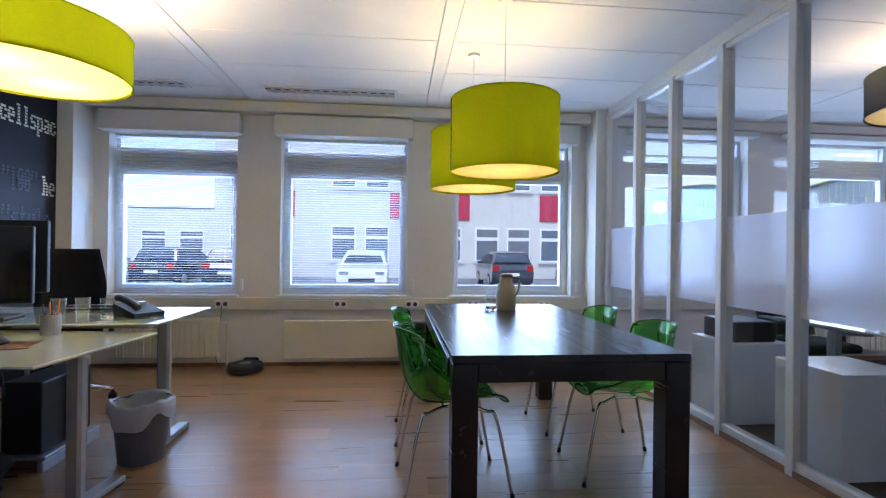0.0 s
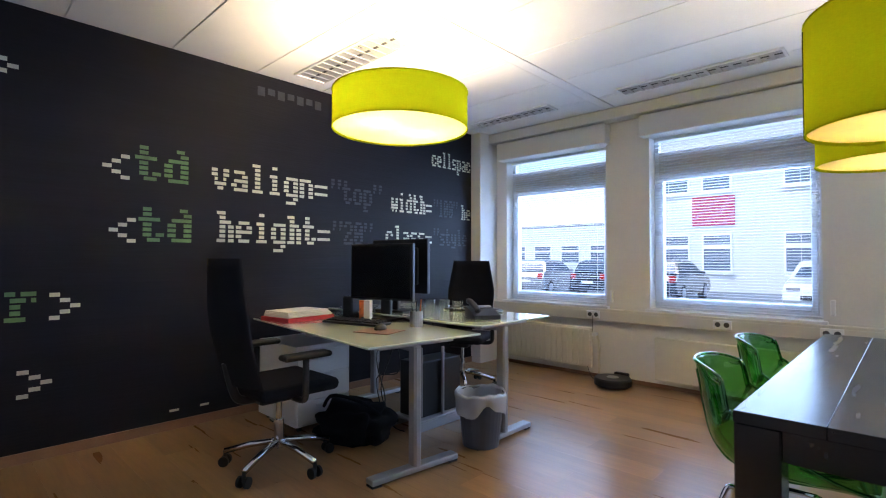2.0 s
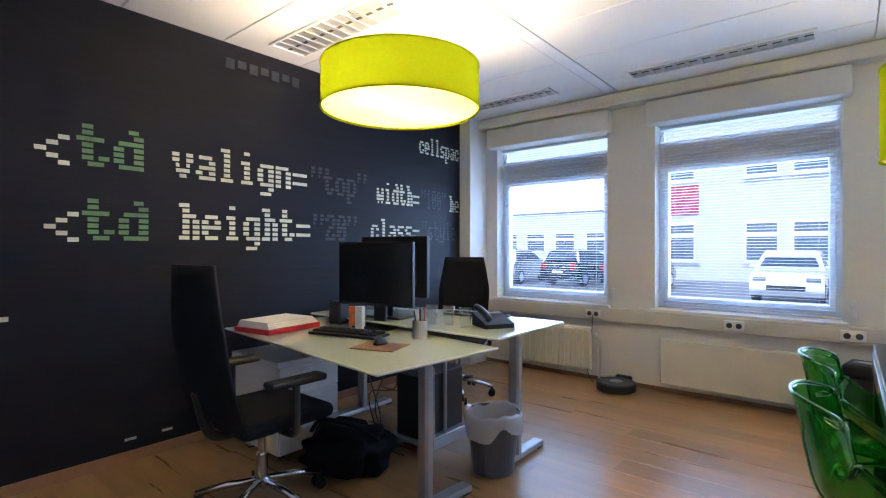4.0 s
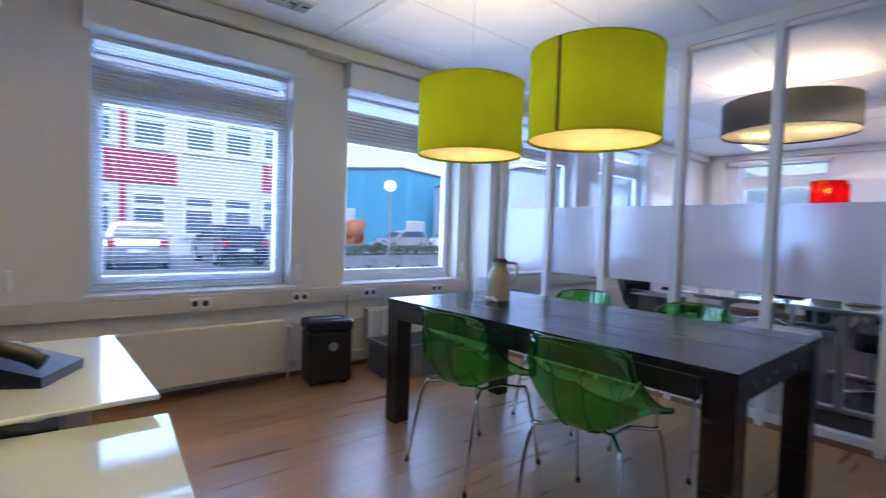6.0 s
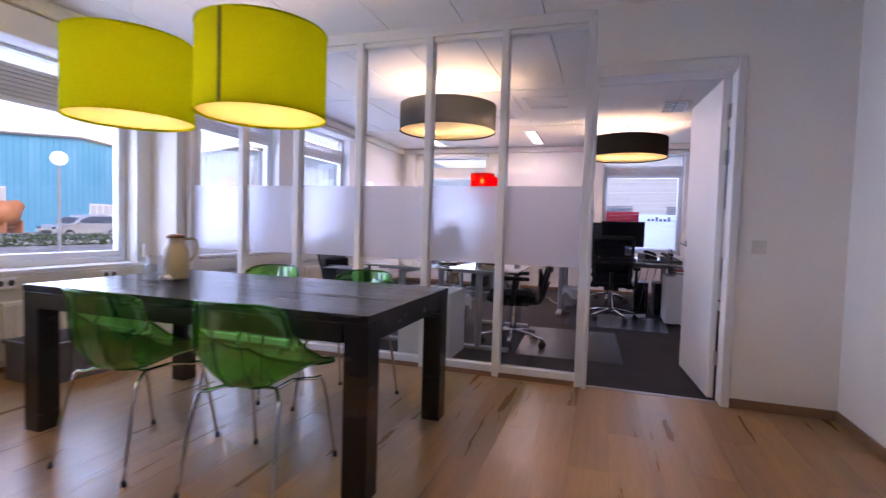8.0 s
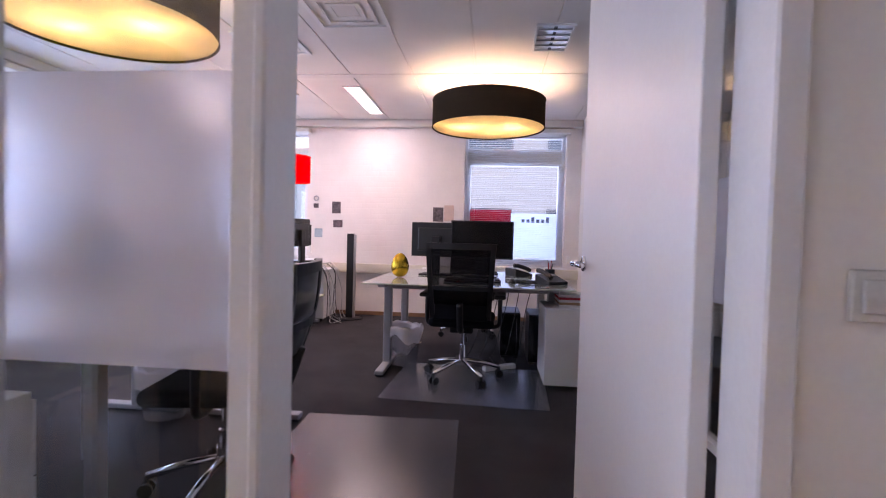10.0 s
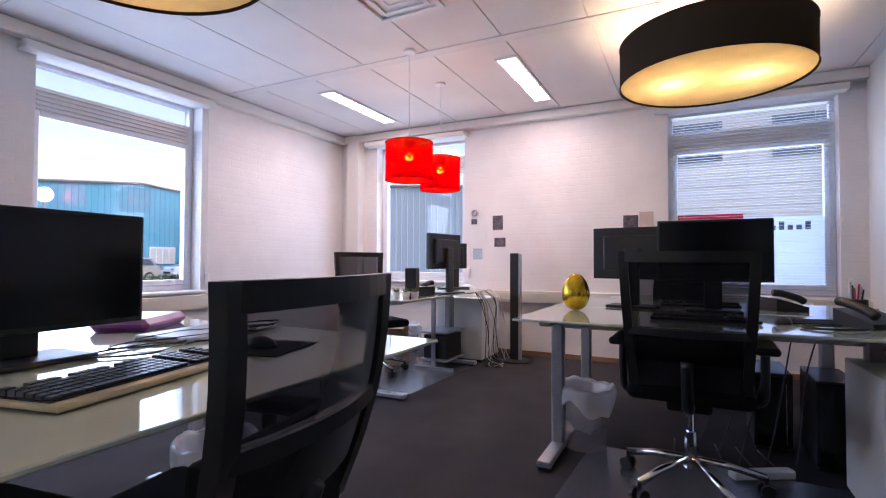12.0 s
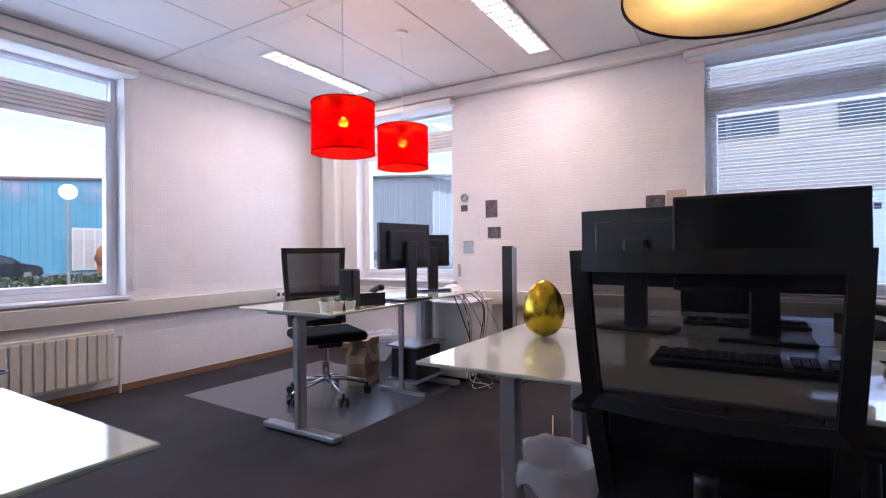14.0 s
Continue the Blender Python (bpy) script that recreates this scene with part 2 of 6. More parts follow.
TXT_D = material("slate_print", (0.030, 0.033, 0.045), 0.6, var=0.3, fine=30)
TRANSL = clear("clear_plastic_mat", (0.80, 0.80, 0.83), 0.25, 1.5, 0.30, (0.42, 0.42, 0.46))
BAG = clear("thin_plastic_bag", (0.84, 0.84, 0.86), 0.12, 1.45, 0.14, (0.6, 0.6, 0.62))
LINER = clear("white_bin_liner", (0.9, 0.9, 0.9), 0.25, 1.4, 0.78, (0.88, 0.88, 0.90))
WIRE = clear("grey_wire_mesh", (0.62, 0.62, 0.64), 0.4, 1.3, 0.60, (0.28, 0.28, 0.31))
PAPER = material("white_paper", (0.78, 0.77, 0.76), 0.8, var=0.04)
REDP = material("red_board", (0.45, 0.02, 0.03), 0.5)
ORANGE = material("orange_print", (0.75, 0.18, 0.04), 0.5, var=0.4, scale=30)
BROWN = material("brown_leather", (0.16, 0.07, 0.045), 0.5, var=0.15)
GOLD = material("gold_leaf", (0.62, 0.42, 0.04), 0.22, metal=1.0, var=0.3, scale=25, bump=0.15, fine=60)
CREAMJ = material("beige_thermos", (0.42, 0.37, 0.27), 0.3, var=0.05)
KRAFT = material("kraft_paper", (0.42, 0.27, 0.16), 0.8, var=0.15)
GOLDK = material("cream_keyboard", (0.55, 0.46, 0.30), 0.4, var=0.05)
CRATE = material("grey_crate", (0.14, 0.14, 0.16), 0.5, var=0.1)
BLINDM = fabric_shade("blind_slat", (0.82, 0.86, 0.92), (0.90, 0.94, 0.98), mix=0.60)
PHOTO = material("photo_print", (0.10, 0.08, 0.09), 0.4, var=0.8, scale=30)
PURPLE = material("purple_plastic", (0.22, 0.05, 0.24), 0.3)
SWITCH = material("ivory_plastic", (0.62, 0.60, 0.54), 0.35)
LEDB = glow("blue_led", (0.1, 0.3, 1.0), 20)
FILMR = material("red_film", (0.65, 0.01, 0.06), 0.5)
SIGNF = frosted("window_film", (0.80, 0.85, 0.95), 0.5, 0.75)
SIGNT = material("grey_sign_print", (0.16, 0.17, 0.22), 0.5)
PLANT = material("succulent", (0.06, 0.16, 0.03), 0.5, var=0.3)
ASPHALT = material("paving", (0.20, 0.21, 0.22), 0.9, var=0.2, scale=0.5, bump=0.3, fine=8)
RENDERW = material("white_facade", (0.62, 0.62, 0.60), 0.8, var=0.05, scale=0.6)
BLUEH = material("blue_cladding", (0.10, 0.42, 0.58), 0.5, var=0.06, scale=0.4)
PALEH = material("pale_cladding", (0.40, 0.50, 0.58), 0.6, var=0.06, scale=0.4)
MIXER = material("orange_machine_paint", (0.50, 0.17, 0.05), 0.5, var=0.2, scale=2)
ROOFG = material("grey_roofing", (0.20, 0.21, 0.22), 0.8)
DGLASS = material("dark_window_glass", (0.10, 0.14, 0.19), 0.08, var=0.2, spec=0.8)
REDF = material("red_facade_panel", (0.50, 0.015, 0.06), 0.6, var=0.05)
HEDGE = material("hedge_leaf", (0.05, 0.09, 0.03), 0.8, var=0.5, scale=20)
TYRE = material("tyre", (0.02, 0.02, 0.02), 0.8)
CARS = {"white": material("white_car_paint", (0.75, 0.76, 0.78), 0.2, coat=0.8), "silver": material("silver_car_paint", (0.45, 0.46, 0.48), 0.25, metal=0.5, coat=0.8),
        "dark": material("dark_car_paint", (0.03, 0.035, 0.05), 0.2, coat=0.8), "red": material("red_tail", (0.4, 0.01, 0.01), 0.2)}


# ---- mesh helpers ----
def box(bm, x0, x1, y0, y1, z0, z1, bev=0.0, seg=1):
    r = bmesh.ops.create_cube(bm, size=1, matrix=Matrix.LocRotScale(((x0 + x1) / 2, (y0 + y1) / 2, (z0 + z1) / 2), None, (abs(x1 - x0), abs(y1 - y0), abs(z1 - z0))))
    if bev:
        es = list({e for v in r["verts"] for e in v.link_edges})
        bmesh.ops.bevel(bm, geom=es, offset=bev, segments=seg, affect="EDGES", profile=0.5)


def rod(bm, a, b, r0, r1=None, seg=12):
    a, b = Vector(a), Vector(b)
    d = b - a
    m = Matrix.Translation((a + b) / 2) @ d.to_track_quat("Z", "Y").to_matrix().to_4x4()
    bmesh.ops.create_cone(bm, cap_ends=True, segments=seg, radius1=r0, radius2=r0 if r1 is None else r1, depth=d.length, matrix=m)


def tube(bm, pts, r, seg=8):
    """A round bar along a polyline, with shared rings."""
    pts = [Vector(p) for p in pts]
    rings = []
    for i, p in enumerate(pts):
        d = (pts[min(i + 1, len(pts) - 1)] - pts[max(i - 1, 0)]).normalized()
        u = d.orthogonal().normalized() if not rings else (side - d * side.dot(d)).normalized()
        side = u
        w = d.cross(u)
        rings.append([bm.verts.new(p + r * (math.cos(2 * math.pi * k / seg) * u + math.sin(2 * math.pi * k / seg) * w)) for k in range(seg)])
    for a, b in zip(rings, rings[1:]):
        for k in range(seg):
            bm.faces.new((a[k], a[(k + 1) % seg], b[(k + 1) % seg], b[k]))
    bm.faces.new(rings[0][::-1])
    bm.faces.new(rings[-1])


def lathe(bm, prof, seg=24, cx=0, cy=0):
    rings = [[bm.verts.new((cx + r * math.cos(2 * math.pi * k / seg), cy + r * math.sin(2 * math.pi * k / seg), z)) for k in range(seg)] for r, z in prof]
    for a, b in zip(rings, rings[1:]):
        for k in range(seg):
            bm.faces.new((a[k], a[(k + 1) % seg], b[(k + 1) % seg], b[k]))
    return rings


def smooth_pts(pts, n=6):
    """Catmull-Rom curve through the points."""
    pts = [Vector(p) for p in pts]
    out = []
    for i in range(len(pts) - 1):
        p0, p1, p2, p3 = pts[max(i - 1, 0)], pts[i], pts[i + 1], pts[min(i + 2, len(pts) - 1)]
        for k in range(n):
            t = k / n
            out.append(0.5 * (2 * p1 + (p2 - p0) * t + (2 * p0 - 5 * p1 + 4 * p2 - p3) * t * t + (3 * p1 - p0 - 3 * p2 + p3) * t ** 3))
    return out + [pts[-1]]


def mesh(name, bm, mat, smooth=False):
    me = bpy.data.meshes.new(name)
    bmesh.ops.recalc_face_normals(bm, faces=bm.faces[:])
    bm.to_mesh(me)
    bm.free()
    me.materials.append(mat)
    if smooth:
        me.shade_smooth()
    return me


def part(name, bm, mat, parent, label="", smooth=False):
    ob = new(name, mesh(name, bm, mat, smooth))
    ob.parent = parent
    return tagged(ob, label)


def pbox(name, mat, parent, x0, x1, y0, y1, z0, z1, bev=0.004, label=""):
    bm = bmesh.new()
    box(bm, x0, x1, y0, y1, z0, z1, bev)
    return part(name, bm, mat, parent, label)


def thing(name, x, y, z, rz=0, label="", category="", group="", kind=""):
    ob = new(name)
    ob.empty_display_size = 0.1
    ob.matrix_basis = pose(x, y, z, 0, 0, rz)
    return tagged(ob, label, category, group, kind)


def solid(name, mat, bm, label="", category="", group="", kind="", smooth=False, m=None):
    ob = new(name, mesh(name, bm, mat, smooth))
    if m is not None:
        ob.matrix_basis = m
    return tagged(ob, label, category, group, kind)


def structure(name, mat, *boxes, bev=0.0, label=""):
    bm = bmesh.new()
    for b in boxes:
        box(bm, *b, bev)
    return solid(name, mat, bm, label, kind="structure")


def text_mesh(name, words, mat, parent, m, wide=None, tall=None, label=""):
    cu = bpy.data.curves.new(name, "FONT")
    cu.body, cu.extrude, cu.size = words, 0.0012, 1.0
    tmp = new(name, cu)
    me = bpy.data.meshes.new_from_object(tmp.evaluated_get(bpy.context.evaluated_depsgraph_get()))
    bpy.data.objects.remove(tmp)
    co = np.array([v.co[:] for v in me.vertices])
    lo, hi = co.min(0), co.max(0)
    sx = wide / (hi[0] - lo[0]) if wide else tall
    sy = tall if tall else sx
    for v in me.vertices:
        v.co = ((v.co.x - lo[0]) * sx, v.co.y * sy, v.co.z)
    me.materials.append(mat)
    ob = new(name, me)
    ob.parent = parent
    ob.matrix_basis = m
    return tagged(ob, label)


# ---- the large structure ----
BX, PX, WY, SY, EX, H = -2.90, 2.30, 5.01, -0.35, 7.98, 2.63
S2 = -0.42          # south wall of the second room
T = 0.20            # thickness of the outer walls


def wall_x(name, mat, y0, y1, x0, x1, holes, label=""):
    """A wall along x with rectangular holes (x0, x1, z0, z1), left to right."""
    bs, at = [], x0
    for a, b, z0, z1 in holes:
        bs += [(at, a, y0, y1, 0, H), (a, b, y0, y1, 0, z0), (a, b, y0, y1, z1, H)]
        at = b
    bs.append((at, x1, y0, y1, 0, H))
    return structure(name, mat, *bs, label=label)


def wall_y(name, mat, x0, x1, y0, y1, holes, label=""):
    bs, at = [], y0
    for a, b, z0, z1 in holes:
        bs += [(x0, x1, at, a, 0, H), (x0, x1, a, b, 0, z0), (x0, x1, a, b, z1, H)]
        at = b
    bs.append((x0, x1, at, y1, 0, H))
    return structure(name, mat, *bs, label=label)


WIN = [(-2.62, -1.40, 0.715, 2.32), (-0.975, 0.305, 0.715, 2.32), (0.77, 2.05, 0.715, 2.32)]
WIN2 = [(2.78, 4.06, 0.74, 2.46), (4.56, 5.88, 0.74, 2.46)]
WINE = [(-0.23, 1.09, 0.72, 2.46), (3.24, 4.46, 0.78, 2.46)]
wall_x("wall_north", WALL, WY, WY + T, BX - 0.1, PX + 0.045, WIN, "white painted outer wall with three windows")
wall_x("wall_north_office", BRICKW, WY, WY + T, PX + 0.045, EX + T, WIN2, "white painted masonry wall with two windows")
wall_y("wall_east", BRICKW, EX, EX + T, S2 - 0.1, WY, WINE, "white painted masonry wall with two windows")
wall_y("wall_west", BLACKW, BX - 0.1, BX, SY - 0.1, WY, [], "black printed wallpaper with lines of code")
structure("wall_south", WALL, (BX - 0.1, PX + 0.09, SY - 0.1, SY, 0, H), label="plain white back wall")
structure("wall_corner_pier", WALL, (BX, BX + 0.14, 4.70, WY, 0, H), label="white pier beside the black wall")
structure("wall_partition_pier", WALL, (PX - 0.02, PX + 0.09, SY, 0.233, 0, H), (PX - 0.02, PX + 0.09, 0.233, 1.145, 2.238, H), label="smooth white wall beside the door")
structure("wall_partition_column", WALL, (PX - 0.10, PX + 0.12, 4.72, WY, 0, H), label="white column at the window wall")
structure("wall_south_office", WALL, (PX + 0.09, 3.3, S2 - 0.1, S2, 0, H), (7.15, EX, S2 - 0.1, S2, 0, H), label="plain white wall")
structure("wall_corner_casing", WALL, (EX - 0.13, EX, 4.66, 4.84, 0.70, H - 0.10), label="white boxed casing in the window corner")
structure("floor_base", JOINT, (BX - 0.1, PX + 0.05, SY - 0.1, WY + T, -0.15, -0.0016))
CARPETO = structure("floor_office", CARPET, (PX + 0.05, EX + T, S2 - 1.6, WY + T, -0.15, -0.002), label="dark grey carpet floor")
structure("threshold", STEEL, (PX + 0.03, PX + 0.07, 0.29, 1.125, -0.01, 0.004), label="thin metal door strip")

# hall beyond the glass of the second room
structure("wall_hall", WALL, (3.3, 7.6, -2.1, -2.0, 0, H), (3.2, 3.3, -2.0, S2 - 0.1, 0, H), (7.5, 7.6, -2.0, S2 - 0.1, 0, H))


def glazed_partition(name, length, posts, z_top, film, label):
    """Row of white posts with tall panes between; runs along local x."""
    root = thing(name, 0, 0, 0, 0, label, kind="structure")
    for p in posts:
        pbox("post", TRIM, root, p - 0.028, p + 0.028, -0.045, 0.045, 0.0, z_top, 0.004)
    pbox("top_rail", TRIM, root, posts[0], posts[-1], -0.043, 0.043, z_top - 0.002, H, 0.003)
    for a, b in zip(posts, posts[1:]):
        pbox("bottom_rail", TRIM, root, a + 0.029, b - 0.029, -0.035, 0.035, 0.035, 0.085, 0.004)
        pbox("upper_bead", TRIM, root, a + 0.029, b - 0.029, -0.03, 0.03, z_top - 0.04, z_top - 0.003, 0.003)
        pane = pbox("pane", PANE, root, a + 0.029, b - 0.029, -0.004, 0.004, 0.086, z_top - 0.041, 0)
        if film:
            pbox("frosted_band", FROST, pane, a + 0.030, b - 0.030, 0.006, 0.0075, film[0], film[1], 0)
    return root


gp = glazed_partition("wall_glass_partition", 3.6, [1.175, 1.775, 2.36, 2.95, 3.535, 4.10, 4.68], 2.55, (0.845, 1.42), "white framed glass partition with a frosted band")
gp.matrix_basis = pose(PX + 0.04, 0, 0, 0, 0, 90)
gp2 = glazed_partition("wall_glass_hall", 3.8, [0.03, 0.98, 1.93, 2.88, 3.82], 2.55, (0.80, 1.45), "glass wall with a frosted band")
gp2.matrix_basis = pose(3.3, S2 - 0.05, 0)
structure("baseboard", SKIRT, (PX - 0.032, PX - 0.02, SY + 0.012, 0.233, 0, 0.06), (BX, PX - 0.02, SY, SY + 0.012, 0, 0.06), (BX, BX + 0.012, SY + 0.012, 4.70, 0, 0.06),
          (PX - 0.004, PX + 0.084, 1.206, 4.65, 0.0, 0.034), label="brown wooden skirting")
structure("baseboard_north", SKIRT, (BX + 0.14, PX - 0.1, WY - 0.012, WY, 0, 0.035))
structure("baseboard_office", SKIRT, (PX + 0.12, EX, WY - 0.012, WY, 0, 0.05), (EX - 0.012, EX, S2, WY - 0.012, 0, 0.05), label="brown skirting along the carpet")

# ceiling: boards between flat bands, in one mesh
bm = bmesh.new()
box(bm, BX - 0.1, EX + T, -2.1, WY + T, H + 0.012, H + 0.12)
bands = [-3.15, -1.29, 0.52, 2.36, 4.22, 6.12, 7.98]
for a, b in zip(bands, bands[1:]):
    y = -2.1
    while y < WY:
        x0, x1 = max(a + 0.055, BX), min(b - 0.055, EX)
        box(bm, x0, x1, y + 0.004, min(y + 0.596, WY), H, H + 0.011, 0.003)
        y += 0.6
tagged(solid("ceiling", CEIL, bm), "white suspended ceiling boards", kind="structure")
structure("ceiling_bands", BAND, *[(b - 0.05, b + 0.05, S2 + 0.01, WY - 0.02, H - 0.004, H + 0.011) for b in bands[1:-1]], bev=0.002, label="flat white ceiling strips")
structure("trim_cornice", WALL, (BX, PX - 0.1, WY - 0.16, WY, H - 0.11, H - 0.004), (PX + 0.12, EX, WY - 0.10, WY, H - 0.10, H - 0.004), (EX - 0.10, EX, S2, WY - 0.1, H - 0.10, H - 0.004), bev=0.01, label="white boxed cornice under the ceiling")


def window(name, x, y, rz, w, z0, z1, mid, vent, box_w=0.12, sash_side=1):
    """Plastic window in a wall opening; local x along the wall, local y outwards. mid: top of the lower glass; vent: bottom of the upper light."""
    r = thing(name, x, y, 0, rz, "white plastic window with a ventilation grille and upper light", kind="structure")
    fr = 0.04
    a, b, yo = 0.0, w, 0.13
    bm = bmesh.new()
    box(bm, a, a + fr, yo, yo + 0.07, z0, z1, 0.004)
    box(bm, b - fr, b, yo, yo + 0.07, z0, z1, 0.004)
    box(bm, a + fr, b - fr, yo, yo + 0.07, z0, z0 + 0.05, 0.004)
    box(bm, a + fr, b - fr, yo, yo + 0.07, z1 - 0.03, z1, 0.004)
    part("window_frame", bm, PVC, r)
    bm = bmesh.new()
    s = 0.042
    box(bm, a + fr, a + fr + s, yo - 0.012, yo + 0.055, z0 + 0.05, mid + s, 0.006)
    box(bm, b - fr - s, b - fr, yo - 0.012, yo + 0.055, z0 + 0.05, mid + s, 0.006)
    box(bm, a + fr + s, b - fr - s, yo - 0.012, yo + 0.055, z0 + 0.05, z0 + 0.10, 0.006)
    box(bm, a + fr + s, b - fr - s, yo - 0.012, yo + 0.055, mid, mid + s, 0.006)
    sash = part("sash", bm, PVC, r)
    g = pbox("pane", GLASS, sash, a + fr + s, b - fr - s, yo + 0.02, yo + 0.026, z0 + 0.10, mid, 0)
    g.visible_shadow = False
    g = pbox("upper_pane", GLASS, r, a + fr, b - fr, yo + 0.02, yo + 0.026, vent, z1 - 0.03, 0)
    g.visible_shadow = False
    bm = bmesh.new()
    box(bm, a + fr, b - fr, yo, yo + 0.06, mid + s, vent, 0.003)
    n = max(2, int((vent - mid - s) / 0.03))
    for k in range(n):
        zz = mid + s + 0.008 + (vent - mid - s - 0.01) * k / n
        box(bm, a + fr + 0.02, b - fr - 0.04, yo - 0.014, yo + 0.002, zz, zz + 0.014, 0.003)
    part("ventilation_grille", bm, TRIM, r, "grey ridged ventilation grille")
    pbox("window_sill", WHITE, r, -0.03, w + 0.03, -0.05, yo + 0.01, z0 - 0.025, z0 - 0.001, 0.004)
    bm = bmesh.new()
    box(bm, -box_w, w + 0.05, -0.13, -0.002, z1 - 0.01, min(z1 + 0.19, H - 0.12), 0.012, 2)
    part("shutter_box", bm, WALL, r, "white roller shutter box")
    bm = bmesh.new()
    box(bm, w + 0.045, w + 0.075, -0.04, -0.002, z0 + 0.04, z0 + 0.16, 0.008, 2)
    part("strap_winder", bm, WHITE, r, "white plastic strap winder")
    return r


for i, (a, b, z0, z1) in enumerate(WIN):
    window("window_%d" % (i + 1), a, WY, 0, b - a, z0, z1, 1.91, 2.19, 0.05)
for i, (a, b, z0, z1) in enumerate(WIN2):
    window("window_%d" % (i + 4), a, WY, 0, b - a, z0, z1, 2.06, 2.28)
for i, (a, b, z0, z1) in enumerate(WINE):
    window("window_%d" % (i + 6), EX, b, -90, b - a, z0, z1, 2.06, 2.28)


def blind(name, x, y, rz, w, z0, z1, label, tilt=0.10):
    r = thing(name, x, y, 0, rz, label, "window blind", "open venetian blinds")
    pbox("head_rail", WHITE, r, 0.015, w - 0.015, -0.012, 0.014, z1 - 0.03, z1, 0.003)
    pbox("bottom_rail", WHITE, r, 0.015, w - 0.015, -0.012, 0.012, z0, z0 + 0.012, 0.003)
    bm = bmesh.new()
    for k in range(5):
        a = -0.0125 + 0.025 * k / 4
        for x_ in (0.02, w - 0.02):
            bm.verts.new((x_, a, 0.0022 - (a / 0.0125) ** 2 * 0.0022 - a * tilt))
    bm.verts.ensure_lookup_table()
    v = bm.verts
    for k in range(4):
        bm.faces.new((v[2 * k], v[2 * k + 1], v[2 * k + 3], v[2 * k + 2]))
    me = mesh("slat", bm, BLINDM)
    zz = z0 + 0.03
    while zz < z1 - 0.04:
        s = new("slat", me)
        s.parent = r
        s.location = (0, 0, zz)
        zz += 0.0245
    for x_ in (0.14, w - 0.14):
        bm = bmesh.new()
        rod(bm, (x_, 0.0, z0), (x_, 0.0, z1), 0.0012, seg=5)
        part("ladder_cord", bm, WHITE, r)
    return r


for a, b, z0, z1 in WIN[:2]:
    blind("venetian_blind", a, WY + 0.09, 0, b - a, z0 + 0.01, z1 - 0.005, "white aluminium venetian blind with open slats")
blind("venetian_blind", EX + 0.09, WINE[0][1], -90, WINE[0][1] - WINE[0][0], 0.73, 2.45, "white aluminium venetian blind before the office window", 0.0)

# sky light entering through the windows
for i, (a, b, z0, z1) in enumerate(WIN + WIN2):
    window_light("skylight_north", (a + b) / 2, WY + 0.27, (z0 + z1) / 2, b - a - 0.1, z1 - z0 - 0.1, ((a + b) / 2, 0, 0.9), DAY)
for a, b, z0, z1 in WINE:
    window_light("skylight_east", EX + 0.27, (a + b) / 2, (z0 + z1) / 2, b - a - 0.1, z1 - z0 - 0.1, (0, (a + b) / 2, 0.9), DAY * 0.6)


# trunking, sockets, radiators
def trunking(name, x, y, rz, w, z0=0.565, z1=0.69, sockets=()):
    r = thing(name, x, y, 0, rz, "cream plastic cable trunking along the wall", "cable trunking", kind="structure")
    pbox("channel", DUCT, r, 0, w, -0.06, -0.001, z0, z1, 0.006)
    pbox("lid", DUCT, r, 0.0, w, -0.064, -0.061, z0 + 0.025, z1 - 0.025, 0.001)
    for s in sockets:
        p = pbox("socket_plate", WHITE, r, s - 0.07, s + 0.07, -0.076, -0.0645, z0 + 0.022, z1 - 0.022, 0.004, "white double socket plate")
        for d in (-0.033, 0.033):
            bm = bmesh.new()
            rod(bm, (s + d, -0.079, (z0 + z1) / 2), (s + d, -0.0765, (z0 + z1) / 2), 0.021, seg=16)
            part("socket", bm, DARKG, p)
    return r


trunking("trunking_meeting", BX + 0.14, WY, 0, PX - 0.10 - BX - 0.14, 0.57, 0.69, (1.25, 2.4, 3.12, 3.75, 4.5))
trunking("trunking_office_north", PX + 0.12, WY, 0, EX - PX - 0.12, 0.57, 0.70, (2.0, 4.92))
trunking("trunking_office_east", EX, WY - 0.065, -90, WY - 0.065 - S2, 0.57, 0.70, (1.5, 3.4, 4.9))


